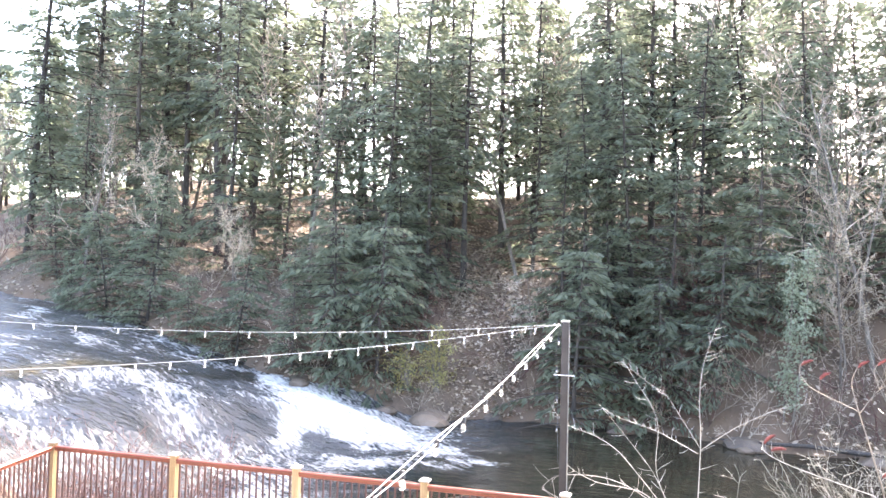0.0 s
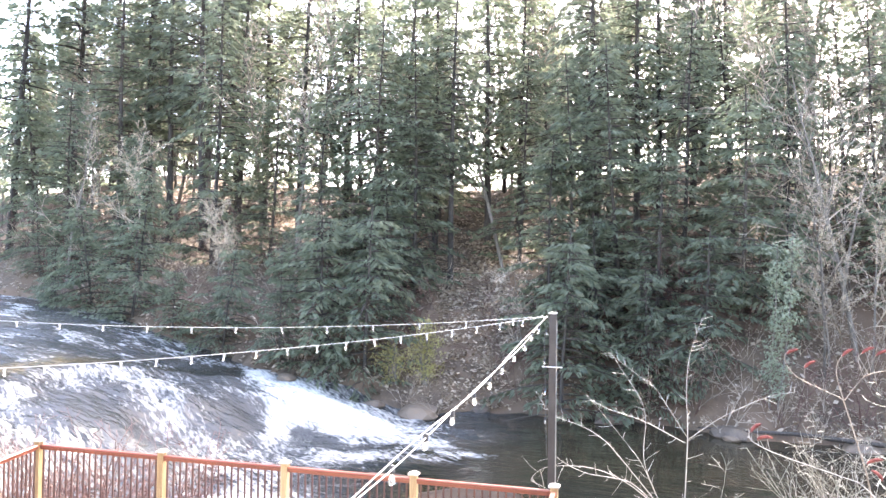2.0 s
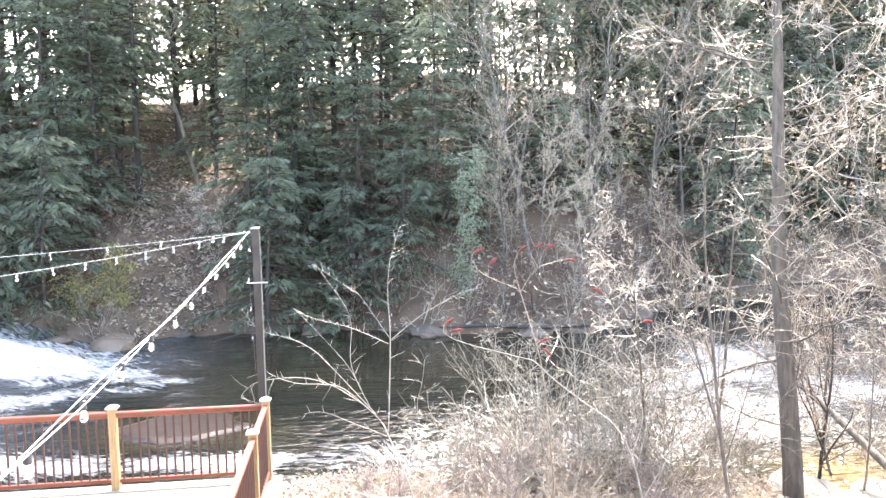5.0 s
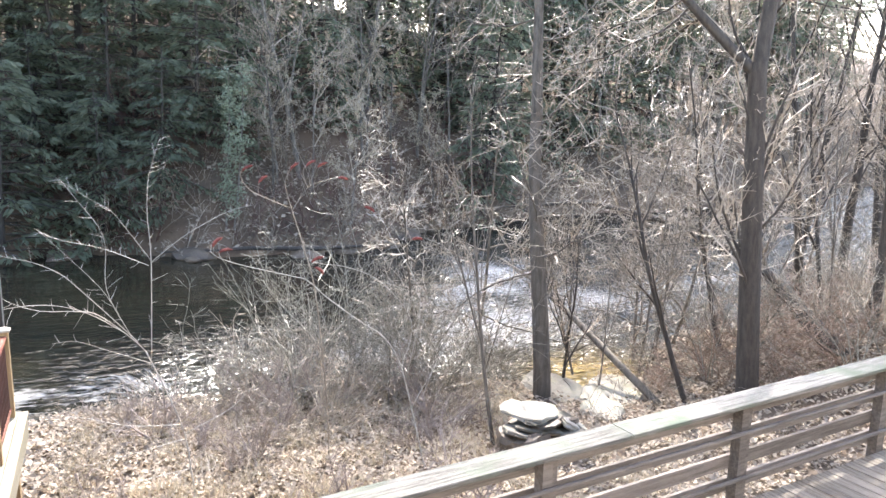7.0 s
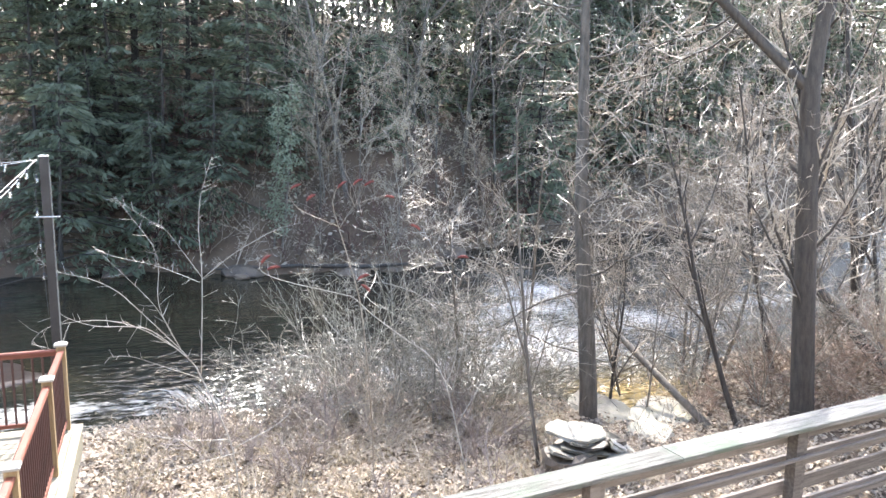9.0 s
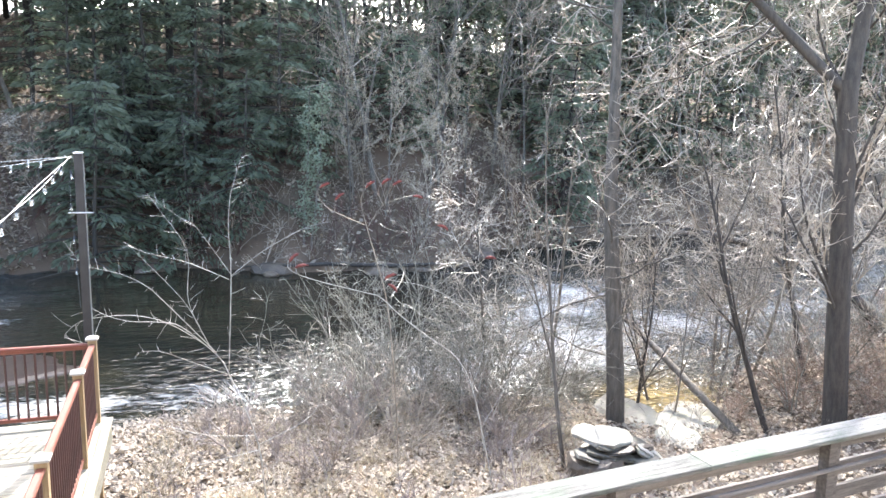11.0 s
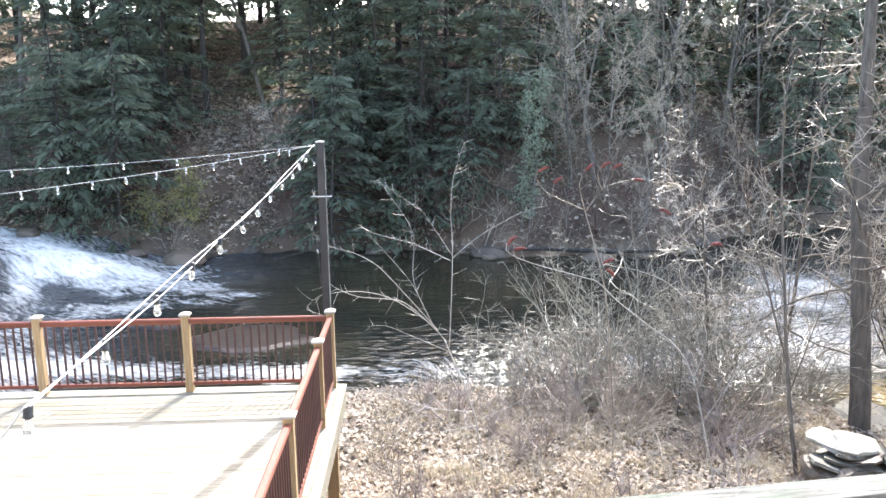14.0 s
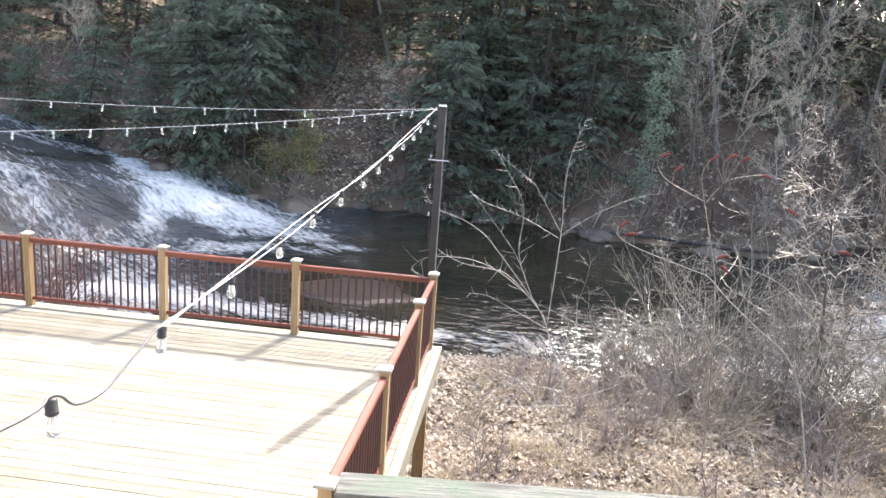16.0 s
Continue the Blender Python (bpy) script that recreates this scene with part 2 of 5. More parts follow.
    mx0 = n.new("ShaderNodeMixRGB")
    l.new(sh.outputs["Fac"], mx0.inputs[0])
    l.new(br.outputs[0], mx0.inputs[1])
    mx0.inputs[2].default_value = (0.235, 0.17, 0.07, 1)
    sl = n.new("ShaderNodeAttribute")
    sl.attribute_name = "slate"
    mx1 = n.new("ShaderNodeMixRGB")
    l.new(sl.outputs["Fac"], mx1.inputs[0])
    l.new(mx0.outputs[0], mx1.inputs[1])
    mx1.inputs[2].default_value = (0.060, 0.062, 0.062, 1)
    l.new(mx1.outputs[0], bsdf.inputs["Base Color"])
    ro = n.new("ShaderNodeMath")
    ro.operation = "MULTIPLY_ADD"
    l.new(am.outputs["Fac"], ro.inputs[0])
    ro.inputs[1].default_value, ro.inputs[2].default_value = 0.20, 0.03
    l.new(ro.outputs[0], bsdf.inputs["Roughness"])
    bsdf.inputs["IOR"].default_value = 1.33
    # white coat: foam of the falls, and sun glitter painted in downstream
    foam_glitter = n.new("ShaderNodeBsdfPrincipled")
    foam_glitter.inputs["Base Color"].default_value = (0.59, 0.57, 0.525, 1)
    foam_glitter.inputs["Roughness"].default_value = 0.6
    b2 = n.new("ShaderNodeBump")
    b2.inputs["Strength"].default_value, b2.inputs["Distance"].default_value = 0.6, 0.25
    l.new(mixn.outputs[0], b2.inputs["Height"])
    l.new(b2.outputs[0], foam_glitter.inputs["Normal"])
    mx = n.new("ShaderNodeMixShader")
    l.new(ramp.outputs[0], mx.inputs[0])
    l.new(bsdf.outputs[0], mx.inputs[1])
    l.new(foam_glitter.outputs[0], mx.inputs[2])
    l.new(mx.outputs[0], out.inputs[0])
    return m


WATER = water_material()

# ---- mesh helpers ----


class Build:
    """Collects vertices and faces of one mesh."""

    def __init__(self):
        self.v, self.f = [], []

    def box(self, x0, y0, z0, x1, y1, z1, bevel=0.0, m=None):
        """A box whose long edges are chamfered."""
        b, k = bevel, len(self.v)
        pts = []
        for z, i in ((z0, b), (z0 + b, 0), (z1 - b, 0), (z1, b)) if b else ((z0, 0), (z1, 0)):
            pts += [(x0 + i, y0 + i, z), (x1 - i, y0 + i, z), (x1 - i, y1 - i, z), (x0 + i, y1 - i, z)]
        self.v += [tuple(m @ Vector(p)) for p in pts] if m else pts
        rings = len(pts) // 4
        self.f.append((k + 3, k + 2, k + 1, k))
        for r in range(rings - 1):
            for j in range(4):
                a, c = k + 4 * r + j, k + 4 * r + (j + 1) % 4
                self.f.append((a, c, c + 4, a + 4))
        e = k + 4 * (rings - 1)
        self.f.append((e, e + 1, e + 2, e + 3))
        return self

    def tube(self, pts, radii, sides=5, cap=True):
        pts = [Vector(p) for p in pts]
        k, n = len(self.v), len(pts)
        side = None
        for i, p in enumerate(pts):
            d = (pts[min(i + 1, n - 1)] - pts[max(i - 1, 0)])
            d = d.normalized() if d.length > 1e-9 else Vector((0, 0, 1))
            if side is None:
                side = d.orthogonal().normalized()
            side = (side - d * side.dot(d))
            side = side.normalized() if side.length > 1e-6 else d.orthogonal().normalized()
            up = d.cross(side)
            for j in range(sides):
                a = 2 * math.pi * j / sides
                self.v.append(tuple(p + (side * math.cos(a) + up * math.sin(a)) * radii[i]))
        for i in range(n - 1):
            for j in range(sides):
                a, b = k + i * sides + j, k + i * sides + (j + 1) % sides
                self.f.append((a, b, b + sides, a + sides))
        if cap:
            self.f.append(tuple(range(k + sides - 1, k - 1, -1)))
            self.f.append(tuple(range(k + (n - 1) * sides, k + n * sides)))
        return self

    def spike(self, p, d, length, r):
        """A three-sided twig that ends in a point."""
        k = len(self.v)
        s = d.orthogonal().normalized() * r
        u = d.cross(s)
        self.v += [tuple(p + s), tuple(p - s * 0.5 + u * 0.87), tuple(p - s * 0.5 - u * 0.87), tuple(p + d * length)]
        self.f += [(k, k + 1, k + 3), (k + 1, k + 2, k + 3), (k + 2, k, k + 3)]

    def lathe(self, profile, sides=10, at=(0, 0, 0)):
        return self.tube([(at[0], at[1], at[2] + z) for r, z in profile], [r for r, z in profile], sides)

    def mesh(self, name, material, smooth=False):
        me = bpy.data.meshes.new(name)
        me.from_pydata(self.v, [], self.f)
        me.materials.append(material)
        if smooth:
            me.polygons.foreach_set("use_smooth", [True] * len(me.polygons))
        me.update()
        return me


def mesh_np(name, verts, faces, material, smooth=False):
    me = bpy.data.meshes.new(name)
    me.from_pydata(verts.tolist() if hasattr(verts, "tolist") else verts, [], faces.tolist() if hasattr(faces, "tolist") else faces)
    me.materials.append(material)
    if smooth:
        me.polygons.foreach_set("use_smooth", [True] * len(me.polygons))
    me.update()
    return me


def part(name, mesh, parent, label="", m=None):
    ob = new(name, mesh)
    ob.parent = parent
    if m is not None:
        ob.matrix_basis = m
    if label:
        tagged(ob, label)
    return ob


def root(name, label, category, group="", kind="", m=None):
    ob = new(name)
    ob.empty_display_size = 0.2
    tagged(ob, label, category, group, kind)
    if m is not None:
        ob.matrix_basis = m
    return ob


# ---- the lie of the land ----
def smooth01(a, b, x):
    t = np.clip((x - a) / (b - a), 0, 1)
    return t * t * (3 - 2 * t)


def lumps(x, y, seed=0):
    """Cheap smooth relief between -1 and 1."""
    s = seed * 1.7
    return (np.sin(x * 0.9 + s + 1.3 * np.sin(y * 0.7 + s)) * np.cos(y * 1.1 - s + 1.1 * np.sin(x * 0.53))
            + 0.5 * np.sin(x * 2.3 - y * 1.9 + s) * np.cos(y * 2.7 + x * 0.8)) / 1.5


NEAR_X, NEAR_Y = (-60, -30, -20, -10, -4, 0, 5, 9, 10, 11, 12.2, 14.4, 18.3, 25, 40, 60), (12, 8, 6, 4.8, 5.8, 6.9, 7.0, 6.2, 4.8, 3.9, 4.3, 6.2, 7.3, 9.8, 15, 24)
FAR_X, FAR_Y = (-60, -36, -24, -17, -12, -7.5, -1, 4, 10.9, 16, 25, 33, 43, 60), (36, 27, 23.6, 22.4, 22.2, 22.6, 24.0, 22.2, 21.4, 25.5, 29, 29, 30.5, 38)


def near_shore(x):
    return np.interp(x, NEAR_X, NEAR_Y) + 0.25 * np.sin(x * 1.3)


def far_shore(x):
    return np.interp(x, FAR_X, FAR_Y) + 0.35 * np.sin(x * 0.9)


def lip(y):
    """Where the ledge of the falls crosses the river."""
    return -19.3 + 3.2 * smooth01(13.5, 20, y) + 0.5 * np.sin(y * 1.4)


def water_level(x, y):
    s = x - lip(y)
    upper = 0.09 * np.maximum(-s, 0)
    run = np.clip(s / 8.2, 0, 1)
    part_way = (0.12 * smooth01(0.0, 0.16, run) + 0.58 * smooth01(0.02, 0.92, run) + 0.13 * smooth01(0.46, 0.66, run) + 0.17 * smooth01(0.62, 1.0, run))
    lower = -0.006 * np.maximum(x + 5, 0)
    dip = 1.10 * smooth01(13.5, 20.5, y) * smooth01(-26, -16.5, x)
    return upper - 2.7 * part_way - dip * (1 - part_way) + lower


BANK_D, BANK_Z = (-8, -1.2, 0, 1.2, 2.2, 5, 13, 25, 38, 70, 300, 900), (-3.9, -3.3, -2.65, -1.7, -0.7, 1.5, 5.4, 9.9, 12.0, 13.5, 20, 40)


def ground_level(x, y):
    dn, df = near_shore(x) - y, y - far_shore(x)
    wl = water_level(x, y)
    wl_edge = water_level(x, far_shore(x))
    near = -2.65 + 0.07 * np.clip(dn, 0, 5) + 0.05 * np.clip(dn - 5, 0, 8) + 0.9 * smooth01(11, 20, x) * smooth01(-0.5, 4.5, dn) + 0.45 * np.exp(-((x - 16) ** 2 + (y - 1.5) ** 2) / 14)
    near = near + (water_level(x, near_shore(x)) + 2.7) * np.exp(-np.maximum(dn, 0) / 14)
    near = near - 0.9 * np.clip(-dn / 1.2, 0, 1)
    far = np.interp(df, BANK_D, BANK_Z) + (wl_edge + 2.7) * np.exp(-np.maximum(df, 0) / 16)
    far = far + np.clip(df / 12, 0, 1) * 1.4 * np.sin(x * 0.11 + 0.6)
    bed = wl - 0.55
    z = np.where(dn > 0, near, np.where(df > 0, far, np.minimum(np.maximum(near, far), bed)))
    edge = np.clip(np.maximum(dn, df) / 1.0, 0, 1)
    return z + edge * (0.07 * lumps(x * 1.3, y * 1.3) + 0.05 * lumps(x * 4, y * 4, 3)) * np.where(df > 0, 2.5, 1.0)


def ground_at(x, y):
    return float(ground_level(np.array([float(x)]), np.array([float(y)]))[0])


def grid(xs, ys, fn):
    X, Y = np.meshgrid(xs, ys)
    Z = fn(X, Y)
    verts = np.stack([X.ravel(), Y.ravel(), Z.ravel()], 1)
    nx, ny = len(xs), len(ys)
    i = (np.arange(ny - 1)[:, None] * nx + np.arange(nx - 1)[None, :]).ravel()
    return verts, np.stack([i, i + 1, i + nx + 1, i + nx], 1)


def spread(lo, hi, step, out_lo, out_hi, n=14):
    left = lo - np.geomspace(step * 2, lo - out_lo, n)[::-1]
    right = hi + np.geomspace(step * 2, out_hi - hi, n)
    return np.concatenate([left, np.arange(lo, hi, step), right])


gv, gf = grid(spread(-42, 52, 0.4, -900, 900), spread(-14, 64, 0.4, -500, 1400), ground_level)
ground = tagged(new("ground", mesh_np("ground", gv, gf, SOIL, True)), "brown leaf-covered soil of the river banks and hillside", "ground", kind="structure")


def river_surface(x, y):
    s = x - lip(y)
    rough = 0.11 * smooth01(-3, 1, s) * (1 - smooth01(9, 15, s)) + 0.05 * (1 - smooth01(-6, 0, s)) + 0.012
    steps = lumps(x * 1.1 + 0.3 * y, y * 1.6, 5) + 0.6 * lumps(x * 2.6, y * 3.1, 9)
    return water_level(x, y) + rough * steps


wx, wy = np.arange(-70, 75, 0.25), np.arange(2.0, 40, 0.25)
wv, wf = grid(wx, wy, river_surface)
inside = (wv[:, 1] > near_shore(wv[:, 0]) - 1.0) & (wv[:, 1] < far_shore(wv[:, 0]) + 1.2)
keep = inside[wf].all(1)
wf = wf[keep]
used = np.unique(wf)
remap = np.zeros(len(wv), int)
remap[used] = np.arange(len(used))
wv, wf = wv[used], remap[wf]
river_mesh = mesh_np("river", wv, wf, WATER, True)
X, Y = wv[:, 0], wv[:, 1]
S = X - lip(Y)
mid = (Y - near_shore(X)) / np.maximum(far_shore(X) - near_shore(X), 1)
patches = lumps(X * 0.45, Y * 0.6, 2)


def near_line(px, py, qx, qy, w):
    """Nearness of river points to a stretch of current or of glitter."""
    t = np.clip(((X - px) * (qx - px) + (Y - py) * (qy - py)) / ((qx - px) ** 2 + (qy - py) ** 2), 0, 1)
    return np.exp(-((X - px - t * (qx - px)) ** 2 + (Y - py - t * (qy - py)) ** 2) / (w * w))


falls = smooth01(-0.4, 0.6, S) * (1 - smooth01(8.5, 14.5, S + 0.15 * (Y - 14)))
foam_glitter = 0.10 + falls * (0.27 + 0.13 * patches)
foam_glitter = foam_glitter + 0.30 * np.maximum.reduce([near_line(-16.6, 22.0, -13.6, 19.6, 1.0), near_line(-14.4, 20.4, -11.9, 18.3, 1.5), near_line(-12.4, 17.4, -11.9, 15.0, 0.8), near_line(-11.9, 18.3, -9.2, 17.6, 1.3),
                                        near_line(-13.0, 20.6, -9.8, 19.2, 0.8), near_line(-9.8, 18.6, -4.8, 16.1, 1.0)])
foam_glitter = foam_glitter + 0.11 * np.maximum.reduce([near_line(-18.3, 14.8, -15.2, 13.5, 0.9), near_line(-15.4, 13.6, -12.4, 12.4, 1.0), near_line(-12.6, 12.4, -10.0, 10.6, 0.9), near_line(-18.3, 9.0, -18.0, 12.6, 0.8)])
foam_glitter = foam_glitter + 0.42 * near_line(-10.0, 9.0, -1.6, 8.2, 0.9) + 0.20 * near_line(-9.0, 14.5, -5.6, 15.0, 0.9)
foam_glitter = foam_glitter - 0.08 * near_line(-18.6, 20.0, -15.9, 17.0, 1.0) - 0.26 * near_line(-13.6, 15.6, -12.9, 15.2, 0.9) - 0.26 * near_line(-11.4, 16.5, -10.6, 16.2, 0.7) - 0.20 * near_line(-15.6, 10.6, -13.8, 10.2, 1.1) - 0.10 * near_line(-18.0, 11.5, -13.0, 9.0, 2.2)
# second term: sun glitter off the deck corner, painted white
foam_glitter = foam_glitter - 0.30 * near_line(-5.4, 11.6, -1.6, 11.2, 1.7) + 0.20 * near_line(-0.6, 8.0, 1.6, 8.4, 1.3)
foam_glitter = foam_glitter + 0.22 * (1 - smooth01(-1.6, 0.0, S)) * (0.95 + 0.8 * lumps(X * 0.8, Y * 1.5, 7))
# right-hand and near-shore water: riffle white plus sun glitter painted in as colour
foam_glitter = foam_glitter + 0.12 * smooth01(11, 16, X) * (0.4 + 0.6 * lumps(X * 0.5, Y * 0.8, 4)) * smooth01(6, 9, Y)
foam_glitter = foam_glitter + 0.26 * near_line(1.2, 8.3, 8.0, 8.2, 1.1) * (0.7 + 0.5 * lumps(X * 0.8, Y, 6)) + 0.28 * near_line(10.5, 9.6, 22.0, 12.5, 3.5) * (0.7 + 0.6 * lumps(X * 0.6, Y * 0.9, 8))
foam_glitter = foam_glitter + 0.40 * near_line(9.6, 8.6, 15.6, 18.0, 2.6) * (0.75 + 0.5 * lumps(X * 0.9, Y * 1.1, 12))
calm = smooth01(-6, -1, X) * (1 - smooth01(6, 11, X)) * smooth01(11, 16, Y)
ripple = 0.20 + 0.75 * smooth01(7, 12, X) + 0.6 * (1 - smooth01(9.5, 13, Y)) * smooth01(-2, 1, X) * (1 - smooth01(7, 12, X)) - 0.14 * calm + 0.4 * (1 - smooth01(6, 12, S))
shallow = 1.0 * np.exp(-((X - 11.6) / 1.7) ** 2 - ((Y - 5.2) / 1.3) ** 2) + 0.12 * np.exp(-((X + 3.4) / 2.4) ** 4 - ((Y - 10.9) / 1.5) ** 4) + 0.3 * near_line(-20.2, 9.0, -20.0, 15.0, 1.1) + 0.06 * calm
for nm, val in (("foam_glitter", foam_glitter), ("ripple", ripple), ("shallow", np.clip(shallow, 0, 1)), ("slate", 0.85 * np.maximum(falls, 0.8 * (1 - smooth01(-3, 0, S))))):
    a = river_mesh.attributes.new(nm, "FLOAT", "POINT")
    a.data.foreach_set("value", np.ascontiguousarray(val, dtype=np.float32))
# finer noise towards +x breaks the painted glitter into specks
fine = 1 + 3.6 * smooth01(1, 9, X)
flow = np.stack([X * fine, (Y + 0.50 * np.clip(X + 19, 0, 14)) * fine, np.zeros_like(X)], 1)
a = river_mesh.attributes.new("flow", "FLOAT_VECTOR", "POINT")
a.data.foreach_set("vector", np.ascontiguousarray(flow, dtype=np.float32).ravel())
tagged(new("river", river_mesh), "dark river tumbling over a rocky ledge in white foam", "river", kind="structure")

# ---- timber deck ----
rng = random.Random(11)
DECK_Z = 0.0
deck = root("floor", "pale pine deck of long boards on timber posts", "deck floor", kind="structure")
plank_meshes = {}


def plank_mesh(length, width, thick=0.035):
    key = (round(length, 2), round(width, 3))
    if key not in plank_meshes:
        plank_meshes[key] = Build().box(0, 0, -thick, length, width, 0, 0.004).mesh("plank", PLANK)
    return plank_meshes[key]


joist_mesh = Build().box(0, -11.2, -0.28, 0.045, 0.04, -0.04).mesh("joist", POSTWOOD)
for i in range(16):
    part("joist", joist_mesh, deck, m=pose(-7.6 + i * 0.5, 0, 0))
beam_mesh = Build().box(-7.7, 0, -0.52, 0.1, 0.09, -0.285).mesh("beam", POSTWOOD)
for y in (-0.6, -3.4, -6.4, -9.4):
    part("beam", beam_mesh, deck, m=pose(0, y, 0))
trim_side = Build().box(0.068, -5.3, -0.038, 0.165, 0.125, 0.0, 0.005).mesh("edge_board", PLANK)
part("edge_board", trim_side, deck)
part("edge_board", Build().box(-7.9, 0.03, -0.038, 0.066, 0.125, 0.0, 0.005).mesh("edge_board", PLANK), deck)
part("fascia", Build().box(0.11, -5.3, -0.30, 0.15, 0.11, -0.041, 0.004).mesh("fascia", PLANK), deck)
part("fascia", Build().box(-7.9, 0.07, -0.30, 0.106, 0.11, -0.041, 0.004).mesh("fascia", PLANK), deck)
for x in (0.02, -2.6, -5.2, -7.7):
    for y in (-0.5, -3.3, -6.3, -9.3):
        gz = ground_at(x, y) - 0.2
        part("support_post", Build().box(x - 0.07, y - 0.07, gz, x + 0.07, y + 0.07, -0.525, 0.006).mesh("support_post", POSTWOOD), deck)

# ---- red-brown railing on natural timber posts ----
RAIL_POSTS = [(0.0, 0.0), (-1.82, 0.0), (-3.66, 0.0), (-5.6, 0.0), (-7.74, 0.0)]
SIDE_POSTS = [(0.0, -1.24), (0.0, -3.28), (0.0, -5.19)]
LEFT_POSTS = [(-7.42, -1.5), (-7.0, -3.2)]
CAP_TOP = 1.05

post_body = Build().box(-0.045, -0.045, 0.0, 0.045, 0.045, 1.005, 0.004).mesh("post", POSTWOOD)
capb = Build()
capb.box(-0.068, -0.068, 1.005, 0.068, 0.068, 1.03, 0.005)
capb.tube([(0, 0, 1.03), (0, 0, CAP_TOP)], [0.085, 0.035], 4)
cap_mesh = capb.mesh("post_cap", CAPWOOD)


def rail_post(x, y):
    ob = root("railing_post", "square cedar railing post with a pale pyramid cap", "railing post", "deck railing posts", m=pose(x, y, 0))
    part("post", post_body, ob)
    part("cap", cap_mesh, ob, "pale weathered cap")
    return ob


for x, y in RAIL_POSTS + SIDE_POSTS + LEFT_POSTS:
    rail_post(x, y)

baluster_mesh = Build().tube([(0, 0, 0.13), (0, 0, 0.90)], [0.0145, 0.0145], 6).mesh("baluster", DARKRAIL)


def railing(p, q):
    """A section between two posts, built along x and then turned."""
    p, q = Vector((*p, 0)), Vector((*q, 0))
    d = q - p
    length = d.length - 0.09
    ob = root("railing", "red-brown stained railing section with thin dark balusters", "railing", "deck railing sections",
              m=Matrix.Translation(p + d.normalized() * 0.045) @ Matrix.Rotation(math.atan2(d.y, d.x), 4, "Z"))
    top = Build().box(0.001, -0.035, 0.925, length - 0.001, 0.035, 0.965, 0.012)
    top.box(0.002, -0.02, 0.895, length - 0.002, 0.02, 0.924)
    part("top_rail", top.mesh("top_rail", REDRAIL), ob)
    part("bottom_rail", Build().box(0.001, -0.022, 0.085, length - 0.001, 0.022, 0.13, 0.006).mesh("bottom_rail", REDRAIL), ob)
    n = max(4, round(length / 0.103))
    for i in range(n):
        part("baluster", baluster_mesh, ob, m=pose((i + 0.5) * length / n, 0, 0))
    return ob


for a, b in zip(RAIL_POSTS, RAIL_POSTS[1:]):
    railing(a, b)
for a, b in zip([RAIL_POSTS[0]] + SIDE_POSTS, SIDE_POSTS):
    railing(a, b)
for a, b in zip([RAIL_POSTS[-1]] + LEFT_POSTS, LEFT_POSTS):
    railing(a, b)

# ---- dark light pole at the deck's corner ----
POLE = Vector((-0.065, 0.24, 0))
pole = root("light_pole", "dark bronze square steel pole holding string lights", "light pole", m=Matrix.Translation(POLE))
gz = ground_at(POLE.x, POLE.y) - 0.1
part("shaft", Build().box(-0.045, -0.045, gz, 0.045, 0.045, 3.13, 0.006).mesh("shaft", BRONZE), pole)
part("cap", Build().box(-0.05, -0.05, 3.13, 0.05, 0.05, 3.15, 0.006).mesh("cap", STEEL), pole, "pale metal cap")
part("eye_bolt", Build().tube([(-0.13, -0.05, 2.46), (0.13, -0.05, 2.46)], [0.008, 0.008], 6).mesh("eye_bolt", STEEL), pole, "thin steel cross bolt")
part("hook", Build().tube([(-0.06, -0.05, 3.09), (-0.12, -0.07, 3.09), (-0.13, -0.08, 3.11)], [0.008, 0.008, 0.008], 6).mesh("hook", STEEL), pole, "steel hook")
part("conduit", Build().tube([(0.053, -0.03, gz), (0.053, -0.03, 3.06)], [0.007, 0.007], 6).mesh("conduit", GREYCABLE), pole, "thin pale conduit")
part("base_bracket", Build().box(-0.09, -0.075, -0.26, 0.09, -0.0635, -0.08, 0.003).mesh("base_bracket", STEEL), pole)

# ---- string lights ----
socket_b = Build().lathe([(0.006, 0.006), (0.018, 0.003), (0.022, -0.004), (0.022, -0.042), (0.024, -0.044), (0.024, -0.052), (0.018, -0.054), (0.016, -0.058)], 10)
socket_mesh = socket_b.mesh("socket", BLACK, True)
bulb_mesh = Build().lathe([(0.014, -0.052), (0.017, -0.066), (0.022, -0.085), (0.026, -0.105), (0.025, -0.122), (0.015, -0.136), (0.003, -0.140)], 12).mesh("bulb", GLASS, True)
filament_mesh = Build().lathe([(0.004, -0.06), (0.007, -0.08), (0.007, -0.105), (0.003, -0.11)], 6).mesh("filament", CABLE)
socket_pale = socket_b.mesh("socket_pale", CABLE, True)


